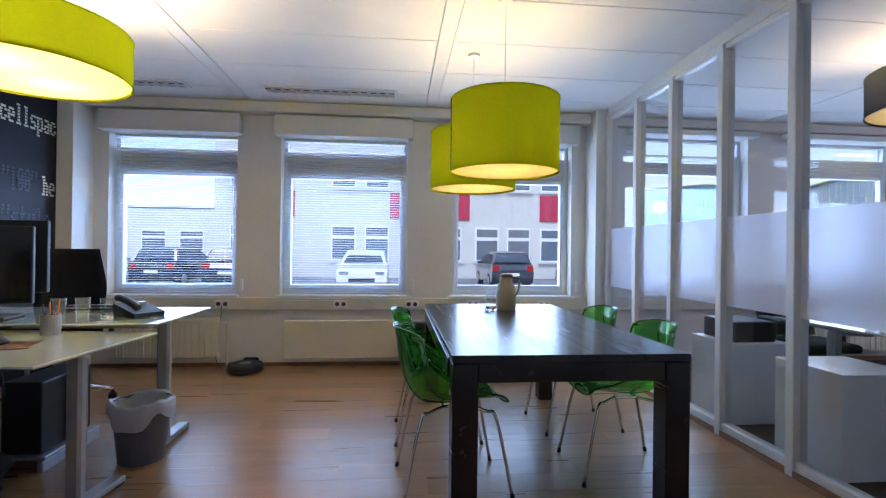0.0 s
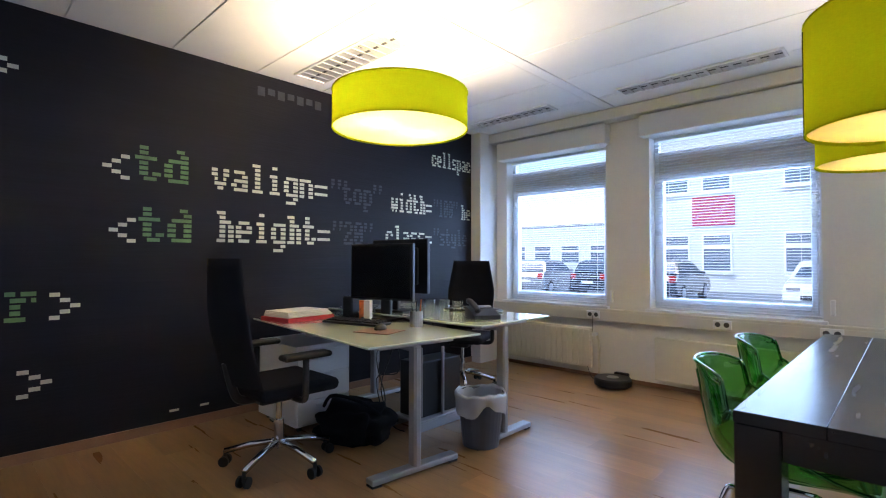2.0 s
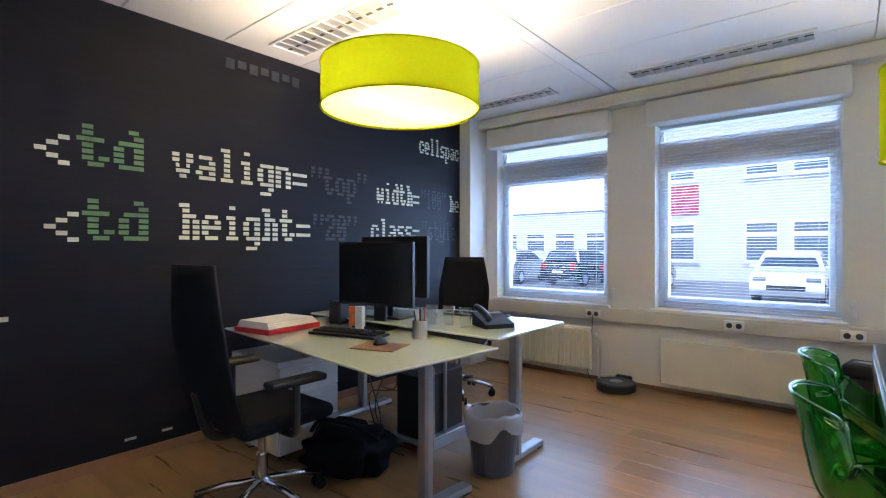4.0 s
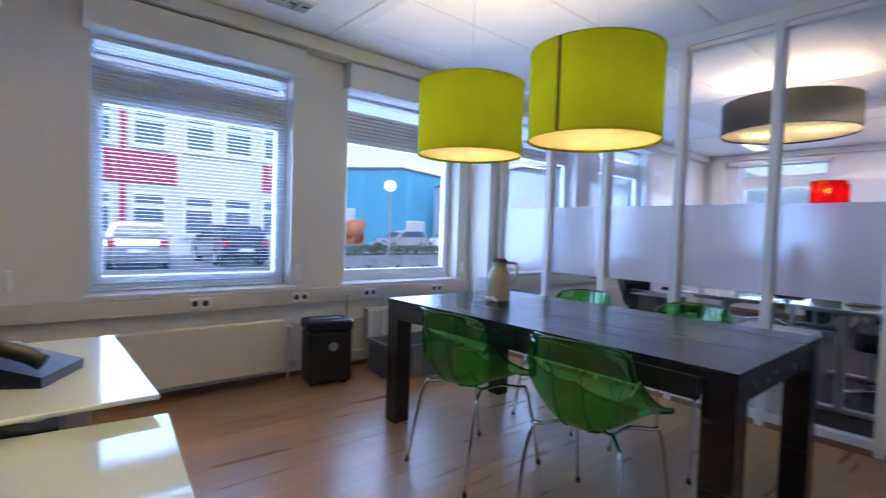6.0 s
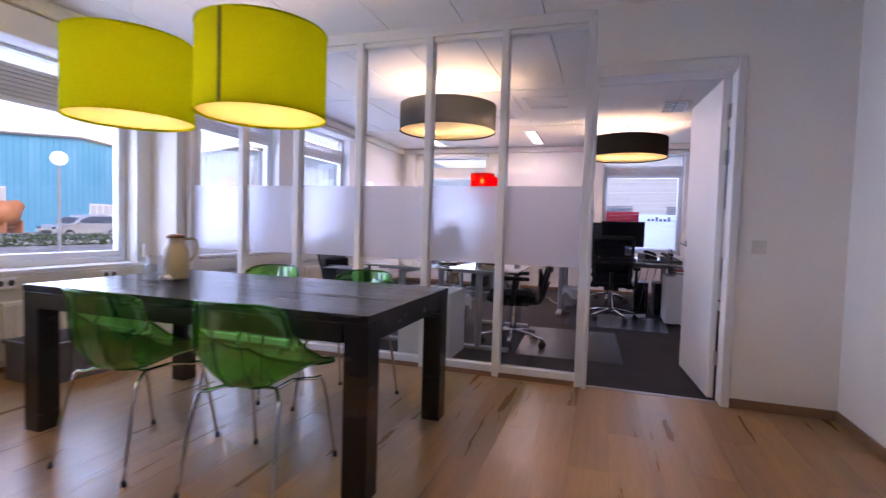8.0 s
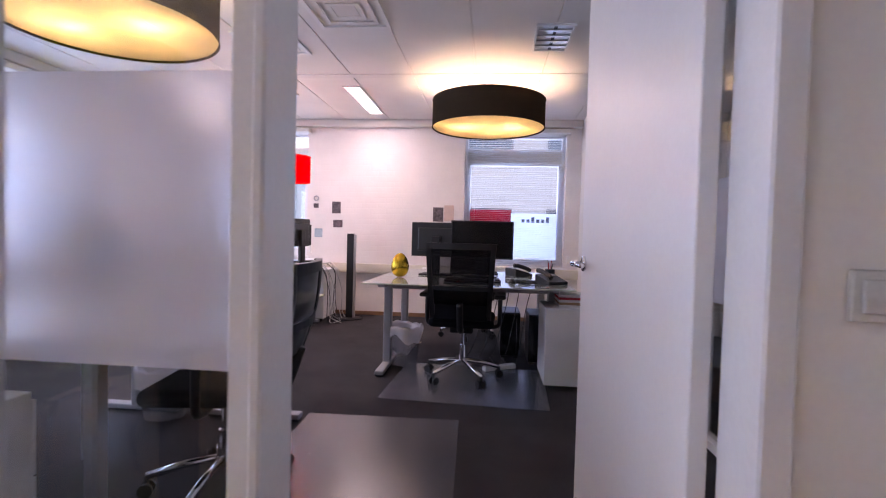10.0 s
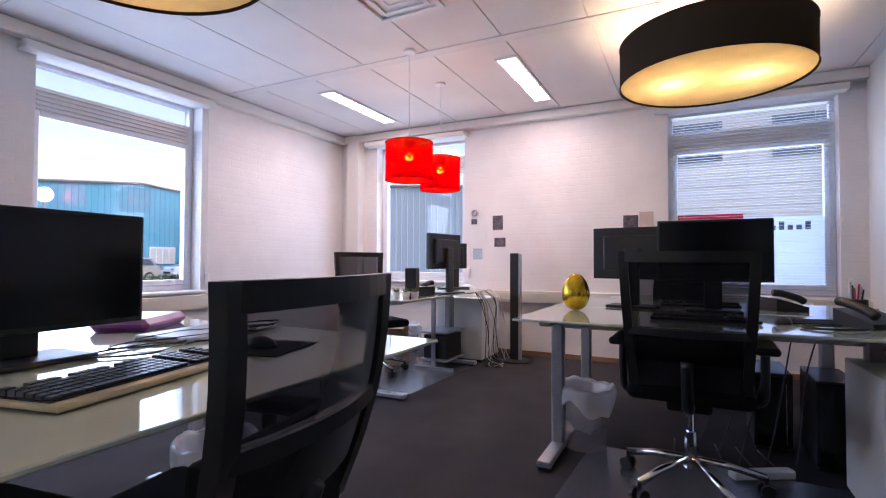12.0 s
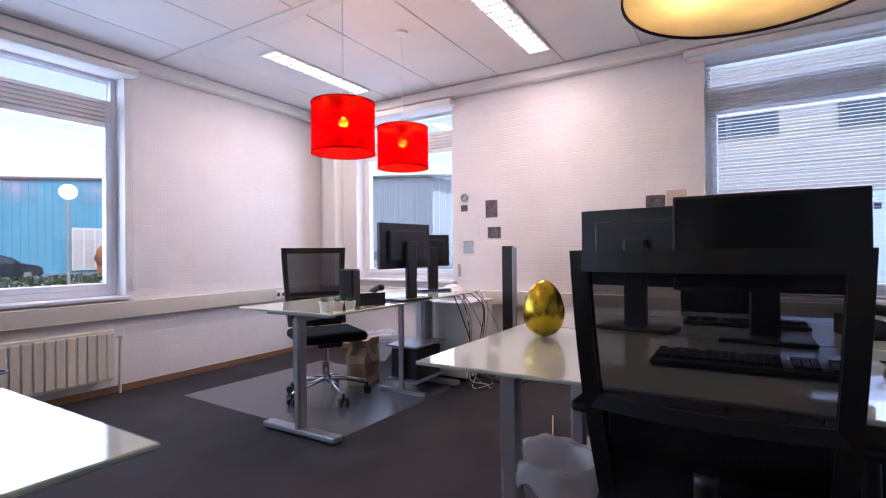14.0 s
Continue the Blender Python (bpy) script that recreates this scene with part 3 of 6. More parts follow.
def radiator(x, y, w, z0, z1, flat, label):
    r = thing("radiator", x, y, 0, 0, label, "radiator", "radiators under the windows")
    if flat:
        pbox("front_panel", RADP, r, 0, w, -0.115, -0.10, z0, z1, 0.006)
        pbox("back_panel", RADP, r, 0.005, w - 0.005, -0.055, -0.045, z0, z1 - 0.01, 0.004)
        pbox("grille", RADP, r, 0.0, w, -0.10, -0.045, z1 - 0.012, z1 - 0.002, 0.002)
    else:
        n = int(w / 0.062)
        bm = bmesh.new()
        box(bm, 0.005, w / n - 0.005, -0.120, -0.1085, z0 + 0.02, z1 - 0.02, 0.005, 2)
        rib = mesh("rib", bm, RADP)
        for k in range(n):
            o = new("rib", rib)
            o.parent = r
            o.location = (k * w / n, 0, 0)
        bm = bmesh.new()
        box(bm, 0, w, -0.108, -0.07, z0, z1, 0.008, 2)
        part("front_panel", bm, RADP, r)
        pbox("back_panel", RADP, r, 0.005, w - 0.005, -0.055, -0.045, z0, z1, 0.004)
    for xb in (0.1, w - 0.1):
        pbox("bracket", RADP, r, xb - 0.015, xb + 0.015, -0.10, -0.002, z0 + 0.1, z0 + 0.2, 0.002)
    bm = bmesh.new()
    tube(bm, [(w, -0.08, z1 - 0.06), (w + 0.05, -0.08, z1 - 0.06), (w + 0.06, -0.06, z1 - 0.12), (w + 0.06, -0.05, 0.0)], 0.011)
    part("pipe", bm, RADP, r)
    bm = bmesh.new()
    rod(bm, (w + 0.05, -0.09, z1 - 0.06), (w + 0.05, -0.15, z1 - 0.06), 0.018, seg=14)
    part("valve", bm, WHITE, r, "white thermostatic valve")
    return r


radiator(-2.52, WY, 1.0, 0.10, 0.50, False, "cream ribbed radiator on the wall")
radiator(-0.90, WY, 1.12, 0.09, 0.47, True, "cream flat panel radiator on the wall")
radiator(0.95, WY, 1.0, 0.10, 0.50, False, "cream ribbed radiator behind the crate")
radiator(4.55, WY, 1.2, 0.12, 0.50, False, "cream ribbed radiator under the office window")
bm = bmesh.new()
tube(bm, [(0.30, WY - 0.06, 0.42), (0.95, WY - 0.06, 0.42)], 0.011)
tube(bm, [(0.30, WY - 0.06, 0.14), (0.95, WY - 0.06, 0.14)], 0.011)
solid("heating_pipe", RADP, bm, "cream heating pipes along the wall", "pipe")

# ---- door between the rooms ----
d = thing("door_1", PX + 0.035, 0.29, 0, 0, "white flush door standing open into the office", kind="structure")
bm = bmesh.new()
for y0, y1, z0, z1 in ((-0.055, -0.002, 0, 2.235), (0.832, 0.856, 0, 2.235), (-0.002, 0.832, 2.15, 2.235)):
    box(bm, -0.075, 0.07, y0, y1, z0, z1, 0.005)
part("door_frame", bm, TRIM, d, "white metal door frame")
bm = bmesh.new()
box(bm, 0, 0.83, -0.02, 0.02, 0.008, 2.135, 0.003)
leaf = part("door_leaf", bm, WHITE, d)
leaf.matrix_basis = pose(0.075, 0.03, 0, 0, 0, 4)
bm = bmesh.new()
for s in (-1, 1):
    rod(bm, (0.79, s * 0.02, 1.03), (0.79, s * 0.065, 1.03), 0.010)
    rod(bm, (0.80, s * 0.06, 1.03), (0.67, s * 0.06, 1.03), 0.009)
    rod(bm, (0.79, s * 0.02, 1.03), (0.79, s * 0.026, 1.03), 0.026, seg=20)
part("door_handle", bm, CHROME, leaf, "steel lever handle", True)
for z in (0.28, 1.62, 1.92):
    bm = bmesh.new()
    rod(bm, (0.068, 0.012, z - 0.05), (0.068, 0.012, z + 0.05), 0.010)
    box(bm, 0.03, 0.075, -0.001, 0.003, z - 0.045, z + 0.045)
    part("hinge", bm, STEEL, d, "steel hinge")

sw = thing("light_switch", PX - 0.021, 0.115, 1.04, 0, "ivory square light switch on the wall", "light switch")
pbox("plate", SWITCH, sw, -0.012, 0, -0.042, 0.042, -0.042, 0.042, 0.003)
pbox("rocker", SWITCH, sw, -0.018, -0.0125, -0.028, 0.028, -0.028, 0.028, 0.003)

# ---- outside ----
GZ = -0.35
bm = bmesh.new()
box(bm, -300, 300, -300, 300, GZ - 0.5, GZ)
solid("ground", ASPHALT, bm, "grey paved street and car park", kind="structure")
structure("wall_plinth", RENDERW, (BX - 0.1, EX + T, -2.1, WY + T, GZ, -0.151))


def far_window(parent, x, y, z, w, h):
    f = pbox("window", PVC, parent, x - w / 2, x + w / 2, y - 0.06, y + 0.02, z, z + h, 0.02)
    pbox("pane", DGLASS, f, x - w / 2 + 0.09, x + w / 2 - 0.09, y - 0.065, y - 0.061, z + 0.1, z + h * 0.62, 0)
    pbox("upper_pane", DGLASS, f, x - w / 2 + 0.09, x + w / 2 - 0.09, y - 0.065, y - 0.061, z + h * 0.72, z + h - 0.1, 0)
    pbox("sill", RENDERW, f, x - w / 2 - 0.1, x + w / 2 + 0.1, y - 0.16, y - 0.062, z - 0.1, z - 0.005, 0.01)


b = thing("office_building", 0, 27.0, GZ, 0, "white two-storey office building with red panels", "building")
pbox("wall", RENDERW, b, -9.5, 10.3, 0, 10, 0, 8.6, 0.02)
pbox("roof", ROOFG, b, -9.6, 10.4, -0.1, 10.1, 8.6, 8.75, 0.02)
for k, x in enumerate((-8.0, -6.1, -2.7, -0.9, 1.0, 3.1, 5.2, 7.0, 8.9)):
    far_window(b, x, 0, 0.95, 1.35, 1.9)
    far_window(b, x, 0, 4.9, 1.35, 1.9)
for x0, x1 in ((-7.2, -5.3), (-0.2, 4.2), (8.2, 9.8)):
    pbox("red_panel", REDF, b, x0, x1, -0.09, -0.001, 3.25, 4.7, 0.02, "red facade panel")
pbox("red_strip", REDF, b, 1.95, 2.2, -0.09, -0.001, 0.3, 3.24, 0.01, "narrow red facade strip")
pbox("red_strip", REDF, b, 1.95, 2.2, -0.09, -0.001, 4.71, 7.2, 0.01, "narrow red facade strip")

b = thing("low_building", -22, 48, GZ, 0, "pale low building far across the car park", "building")
pbox("wall", RENDERW, b, -16, 9, 0, 12, 0, 5.2, 0.02)
pbox("roof", ROOFG, b, -16.1, 9.1, -0.1, 12.1, 5.2, 5.4, 0.02)
for k in range(7):
    far_window(b, -14 + 3.4 * k, 0, 1.2, 2.2, 2.0)


def hall(x, y, w, dep, h, peak, label, rz=0, clad=None):
    clad = clad or BLUEH
    r = thing("industrial_hall", x, y, GZ, rz, label, "building")
    bm = bmesh.new()
    box(bm, 0, w, 0, dep, 0, h)
    vs = [bm.verts.new(p) for p in ((0, 0, h), (w, 0, h), (w * 0.42, 0, h + peak), (0, dep, h), (w, dep, h), (w * 0.42, dep, h + peak))]
    for f in ((0, 1, 2), (3, 5, 4), (0, 2, 5, 3), (1, 4, 5, 2)):
        bm.faces.new([vs[i] for i in f])
    part("wall", bm, clad, r)
    bm = bmesh.new()
    n = int(w / 0.5)
    for k in range(n):
        box(bm, k * 0.5, k * 0.5 + 0.08, -0.05, 0, 0, h + peak * (min(1, k * 0.5 / (w * 0.42)) if k * 0.5 < w * 0.42 else (w - k * 0.5) / (w * 0.58)) - 0.05)
    tagged(part("cladding_rib", bm, clad, r), kind="stuff")
    bm = bmesh.new()
    tube(bm, [(0, -0.08, h), (w * 0.42, -0.08, h + peak), (w, -0.08, h)], 0.12, 6)
    part("roof_edge", bm, ROOFG, r)
    return r


hl = hall(16.5, 46, 34, 25, 6.9, 1.5, "blue corrugated industrial hall with a shallow gable")
for x, w, z, h in ((5.2, 3.2, 0.2, 3.4), (15, 2.6, 1.0, 1.6)):
    f = pbox("window", PVC, hl, x, x + w, -0.12, -0.06, z, z + h, 0.02)
    for k in range(4):
        pbox("pane", RENDERW, f, x + 0.12 + k * (w - 0.1) / 4, x - 0.02 + (k + 1) * (w - 0.1) / 4, -0.14, -0.121, z + 0.15, z + h - 0.15, 0)
b = thing("white_building", 10.5, 62, GZ, 0, "white building with balconies behind the street", "building")
pbox("wall", RENDERW, b, -6, 5.2, 0, 10, 0, 9, 0.02)
pbox("roof", ROOFG, b, -6.1, 5.3, -0.1, 10.1, 9, 9.2, 0.02)
for z in (2.6, 5.4):
    pbox("balcony", RENDERW, b, 2.2, 5.6, -1.2, -0.001, z, z + 1.0, 0.02)
    far_window(b, 3.6, 0, z + 1.05, 1.6, 1.3)

# east side
b = thing("brick_office", 19.0, -14, GZ, 0, "white-brick office block with ribbon windows", "building")
pbox("wall", RENDERW, b, 0, 10, 0, 18.5, 0, 9.5, 0.02)
pbox("roof", ROOFG, b, -0.1, 10.1, -0.1, 18.6, 9.5, 9.7, 0.02)
bm = bmesh.new()
for k in range(48):
    box(bm, -0.012, 0, 0, 18.5, 0.2 * k + 0.17, 0.2 * k + 0.185)
tagged(part("brick_course", bm, PVC, b), kind="stuff")
for z in (1.3, 4.3, 7.1):
    for k in range(4):
        y0 = 0.8 + 4.4 * k
        f = pbox("window", ROOFG, b, -0.05, 0.0, y0, y0 + 3.2, z, z + 1.15, 0.01)
        for j in range(3):
            pbox("pane", DGLASS, f, -0.06, -0.051, y0 + 0.08 + 1.04 * j, y0 + 1.04 + 1.04 * j, z + 0.08, z + 1.07, 0)
bm = bmesh.new()
for k in range(26):
    box(bm, -0.5, -0.46, 10.4, 11.0, 0.3 * k + 1.5, 0.3 * k + 1.54)
for y in (10.4, 11.0):
    rod(bm, (-0.48, y, 1.2), (-0.48, y, 9.8), 0.03, seg=6)
part("ladder", bm, STEEL, b, "steel fire ladder")
hall(30, 14, 30, 30, 6.5, 1.2, "pale blue-grey hall across the side street", -90, PALEH).location = (34, 44, GZ)


def car(x, y, rz, paint, label, van=False):
    r = thing("car", x, y, GZ, rz, label, "car", "parked cars")
    L, W = (4.1, 1.72)
    side = [(-2.02, 0.45), (-2.05, 0.75), (-1.95, 0.95), (-1.75, 1.02), (-1.55, 1.45), (-1.2, 1.52), (0.1, 1.5), (0.55, 1.32), (1.05, 0.98), (1.75, 0.85), (2.0, 0.68), (2.05, 0.42), (1.9, 0.25), (-1.9, 0.25)]
    bm = bmesh.new()
    rows = []
    for s, k in ((-1, 1.0), (-0.86, 1.04), (0.86, 1.04), (1, 1.0)):
        rows.append([bm.verts.new((px, s * W / 2 * (1 - 0.20 * max(0, (pz - 0.95) / 0.55)), pz if abs(s) == 1 else pz * 1.0 + (0.03 if pz > 0.6 else 0))) for px, pz in side])
    n = len(side)
    for a, b in zip(rows, rows[1:]):
        for k in range(n):
            bm.faces.new((a[k], a[(k + 1) % n], b[(k + 1) % n], b[k]))
    bm.faces.new(rows[0]), bm.faces.new(rows[-1][::-1])
    part("body", bm, CARS[paint], r)
    for s in (-1, 1):
        bm = bmesh.new()
        vs = [bm.verts.new((px, s * (W / 2 * (1 - 0.20 * max(0, (pz - 0.95) / 0.55)) + 0.012), pz)) for px, pz in ((-1.62, 1.04), (-1.42, 1.40), (-1.1, 1.44), (0.1, 1.42), (0.5, 1.26), (0.88, 1.02))]
        bm.faces.new(vs)
        bmesh.ops.solidify(bm, geom=bm.faces[:], thickness=0.01)
        part("side_window", bm, DGLASS, r)
    for (xa, za), (xb, zb), nm in (((0.62, 1.31), (1.0, 1.03), "windscreen"), ((-1.62, 1.38), (-1.78, 1.06), "rear_window")):
        bm = bmesh.new()
        o = 0.03 if xa > 0 else -0.03
        vs = [bm.verts.new(p) for p in ((xa + o, -0.60, za + 0.03), (xa + o, 0.60, za + 0.03), (xb + o, 0.72, zb + 0.03), (xb + o, -0.72, zb + 0.03))]
        bm.faces.new(vs)
        bmesh.ops.solidify(bm, geom=bm.faces[:], thickness=0.01)
        part(nm, bm, DGLASS, r)
    for xw in (-1.28, 1.30):
        for s in (-1, 1):
            bm = bmesh.new()
            rod(bm, (xw, s * 0.66, 0.31), (xw, s * 0.865, 0.31), 0.31, seg=20)
            w = part("wheel", bm, TYRE, r)
            bm = bmesh.new()
            rod(bm, (xw, s * 0.866, 0.31), (xw, s * 0.88, 0.31), 0.2, seg=16)
            part("rim", bm, STEEL, w)
    for s in (-1, 1):
        pbox("headlight", CHROME, r, 1.93, 2.03, s * 0.62 - 0.16, s * 0.62 + 0.16, 0.66, 0.78, 0.02)
        pbox("tail_light", CARS["red"], r, -2.07, -1.97, s * 0.70 - 0.12, s * 0.70 + 0.12, 0.72, 0.98, 0.02)
        pbox("door_mirror", CARS[paint], r, 0.72, 0.86, s * 0.92 - 0.09, s * 0.92 + 0.09, 0.98, 1.10, 0.03)
    pbox("grille", TYRE, r, 2.03, 2.065, -0.45, 0.45, 0.42, 0.56, 0.01)
    pbox("number_plate", PAPER, r, -2.075, -2.055, -0.26, 0.26, 0.55, 0.66, 0.004)
    return r


car(-1.0, 19.0, -90, "white", "white hatchback parked facing the windows")
car(4.9, 21.5, 90, "dark", "dark estate car parked before the white building")
car(1.8, 21.0, 80, "silver", "silver hatchback in the car park")
car(-6.2, 21.0, 90, "dark", "dark hatchback in the far parking row")
car(-8.9, 21.5, 85, "dark", "dark car in the far parking row")
car(-12, 21.0, 95, "silver", "silver car in the far parking row")
car(20.5, 31.5, 180, "silver", "silver compact car before the blue hall")
car(27, 33.5, 175, "white", "white van-like car before the blue hall")
car(22.5, 17.5, 170, "silver", "silver car on the side street")
car(14, 36, 0, "dark", "dark car at the end of the car park")


def hedge(name, x0, x1, y0, y1, h, n, seed, label):
    rnd = random.Random(seed)
    bm = bmesh.new()
    for _ in range(n):
        c = Vector((rnd.uniform(x0, x1), rnd.uniform(y0, y1), GZ + rnd.uniform(0, h)))
        q = Euler((rnd.uniform(0, 3), rnd.uniform(0, 3), rnd.uniform(0, 3))).to_matrix()
        s = rnd.uniform(0.05, 0.12)
        bm.faces.new([bm.verts.new(c + q @ Vector(p) * s) for p in ((-1, 0, 0), (0, -0.5, 0), (1, 0, 0), (0, 0.5, 0.2))])
    return solid(name, HEDGE, bm, label, "hedge", kind="stuff")


hedge("hedge", 9, 40, 25.5, 26.6, 0.55, 6000, 3, "low dark green hedge beside the street")
hedge("hedge", 3.4, 14, 12.0, 13.6, 0.42, 3500, 4, "low dark green planting before the office")
sl = thing("street_lamp", 11.2, 19.6, GZ, 0, "grey street lamp with a white globe", "street lamp")
bm = bmesh.new()
rod(bm, (0, 0, 0), (0, 0, 3.25), 0.055, 0.04)
part("pole", bm, STEEL, sl)
bm = bmesh.new()
bmesh.ops.create_uvsphere(bm, u_segments=20, v_segments=12, radius=0.25, matrix=Matrix.Translation((0, 0, 3.48)))
part("globe", bm, glow("lamp_globe", (1.0, 0.97, 0.95), 0.9), sl, "white glowing globe", True)
structure("kerb", RENDERW, (6, 60, 27.4, 27.7, GZ, GZ + 0.14), (-40, 5, 15.2, 15.4, GZ, GZ + 0.12), label="pale concrete kerb")


mx = thing("concrete_mixer", 23.6, 43.6, GZ, 20, "orange concrete mixer before the blue hall", "concrete mixer")
bm = bmesh.new()
lathe(bm, [(0.02, -1.3), (0.55, -1.25), (0.95, -0.5), (0.95, 0.1), (0.45, 1.0), (0.50, 1.15), (0.40, 1.15), (0.38, 1.0), (0.85, 0.1), (0.02, -0.4)], 20)
bmesh.ops.transform(bm, matrix=pose(0, 0, 1.55, 0, 62, 0), verts=bm.verts[:])
part("drum", bm, MIXER, mx, "tilted orange steel drum", True)
for sx in (-0.8, 0.7):
    pbox("frame_leg", MIXER, mx, sx - 0.09, sx + 0.09, -0.6, 0.6, 0.0, 0.95, 0.02)
pbox("frame_beam", MIXER, mx, -0.71, 0.61, -0.10, 0.10, 0.35, 0.55, 0.02)


# ---- lamps ----
def drum_lamp(x, y, z, dia, h, shade, diff, label, watts, top=H, seam=False, group="", tint=(1.0, 0.80, 0.54)):
    """Cloth drum on thin wires: open at the top, a paper diffuser below, bulbs inside."""
    r = thing("pendant_lamp", x, y, z, 0, label, "pendant lamp", group)
    R = dia / 2
    bm = bmesh.new()
    lathe(bm, [(R, 0), (R, h), (R - 0.003, h), (R - 0.003, 0), (R, 0)], 64)
    sh = part("shade", bm, shade, r, smooth=False)
    sh.data.shade_smooth()
    sh.data.set_sharp_from_angle(angle=radians(40))
    for zz in (0.003, h - 0.003):
        bm = bmesh.new()
        tube(bm, [(R * 1.002 * math.cos(a * math.pi / 24), R * 1.002 * math.sin(a * math.pi / 24), zz) for a in range(49)], 0.004, 6)
        part("rim", bm, shade, r)
    if diff:
        bm = bmesh.new()
        rings = lathe(bm, [(R - 0.006, 0.012), (R * 0.5, 0.012), (0.004, 0.012), (0.004, 0.015), (R - 0.006, 0.015)], 48)
        part("diffuser", bm, diff, r, "cream paper diffuser lit from inside")
    if seam:
        bm = bmesh.new()
        a = radians(183)
        c, s = math.cos(a) * (R + 0.001), math.sin(a) * (R + 0.001)
        box(bm, c - 0.003, c + 0.003, s - 0.007, s + 0.007, 0.004, h - 0.004)
        part("seam", bm, SEAM, r, "dark seam of the shade")
    bm = bmesh.new()
    rod(bm, (0, 0, h * 0.6), (0, 0, top - z - 0.02), 0.0025, seg=6)
    part("cord", bm, WHITE, r)
    bm = bmesh.new()
    for a in (0, 120, 240):
        rod(bm, (R * math.cos(radians(a)), R * math.sin(radians(a)), h - 0.005), (0, 0, h - 0.005), 0.002, seg=5)
    part("spider", bm, STEEL, r)
    bm = bmesh.new()
    lathe(bm, [(0.002, top - z - 0.001), (0.045, top - z - 0.001), (0.045, top - z - 0.02), (0.002, top - z - 0.025)], 20)
    part("ceiling_rose", bm, WHITE, r)
    bulb_at, light_at = (0.82, 0.30) if dia > 0.95 else (0.80, 0.45) if dia > 0.5 else (0.62, 0.42)
    spots = [(0, 0)] if dia < 0.7 else [(0, R * 0.42), (0, -R * 0.42)]
    for dx, dy in spots:
        bm = bmesh.new()
        bmesh.ops.create_uvsphere(bm, u_segments=12, v_segments=8, radius=0.028, matrix=Matrix.Translation((dx, dy, h * bulb_at)))
        part("bulb", bm, BULB, r, smooth=True)
        rod_ = bmesh.new()
        rod(rod_, (dx, dy, h * bulb_at + 0.028), (dx, dy, max(h - 0.006, h * bulb_at + 0.04)), 0.016, seg=10)
        part("lamp_holder", rod_, WHITE, r)
    for dx, dy in spots:
        L = new("lamp_light", bpy.data.lights.new("lamp_light", "POINT"))
        L.data.energy, L.data.color, L.data.shadow_soft_size = watts / len(spots), tint, 0.05
        L.location = (x + dx, y + dy, z + h * light_at)
    return r


drum_lamp(0.81, 2.70, 1.63, 0.62, 0.42, LIME, DIFF2, "lime green cloth drum pendant above the table", LAMPW * 0.6, seam=True, group="green pendants above the table")
drum_lamp(0.75, 3.50, 1.63, 0.62, 0.42, LIME, DIFF2, "lime green cloth drum pendant above the table", LAMPW * 0.6, group="green pendants above the table")
drum_lamp(-1.57, 2.44, 1.995, 0.86, 0.24, LIME, DIFF1, "wide lime green drum lamp above the desks", LAMPW * 3.0)
drum_lamp(6.32, 0.78, 2.17, 1.10, 0.27, GREYC, DIFF3, "wide dark brown drum lamp with an amber diffuser", LAMPW * 1.25, group="brown drum lamps")
drum_lamp(3.78, 2.68, 2.12, 1.02, 0.27, GREYC, DIFF3, "wide dark brown drum lamp with an amber diffuser", LAMPW * 1.25, group="brown drum lamps")
drum_lamp(6.0, 2.82, 1.63, 0.36, 0.29, REDC, None, "bright red cloth pendant above the far desk", LAMPW * 0.16, group="red pendants", tint=(1.0, 0.62, 0.30))
drum_lamp(6.72, 2.92, 1.655, 0.36, 0.29, REDC, None, "bright red cloth pendant above the far desk", LAMPW * 0.16, group="red pendants", tint=(1.0, 0.62, 0.30))


def louvre_light(x0, x1, y, w, lit, label):
    r = thing("ceiling_light", x0, y, H, 0, label, "ceiling light", "louvred ceiling lights")
    L = x1 - x0
    bm = bmesh.new()
    for a in ((0, L, -w / 2, -w / 2 + 0.018), (0, L, w / 2 - 0.018, w / 2), (0, 0.018, -w / 2 + 0.018, w / 2 - 0.018), (L - 0.018, L, -w / 2 + 0.018, w / 2 - 0.018)):
        box(bm, *a, -0.014, 0.0)
    part("frame", bm, WHITE, r)
    pbox("reflector", TUBE if lit else LOUVRE, r, 0.02, L - 0.02, -w / 2 + 0.02, w / 2 - 0.02, -0.005, -0.001, 0, "lit fluorescent tray" if lit else "unlit aluminium tray")
    n = int(L / 0.085)
    for k in range(1, n):
        pbox("louvre", LOUVRE if not lit else WHITE, r, k * L / n - (0.010 if lit else 0.014), k * L / n + (0.010 if lit else 0.014), -w / 2 + 0.02, w / 2 - 0.02, -0.013, -0.006, 0)
    if not lit:
        pbox("spine", DARKG, r, 0.02, L - 0.02, -0.012, 0.012, -0.0058, -0.0052, 0)
    return r


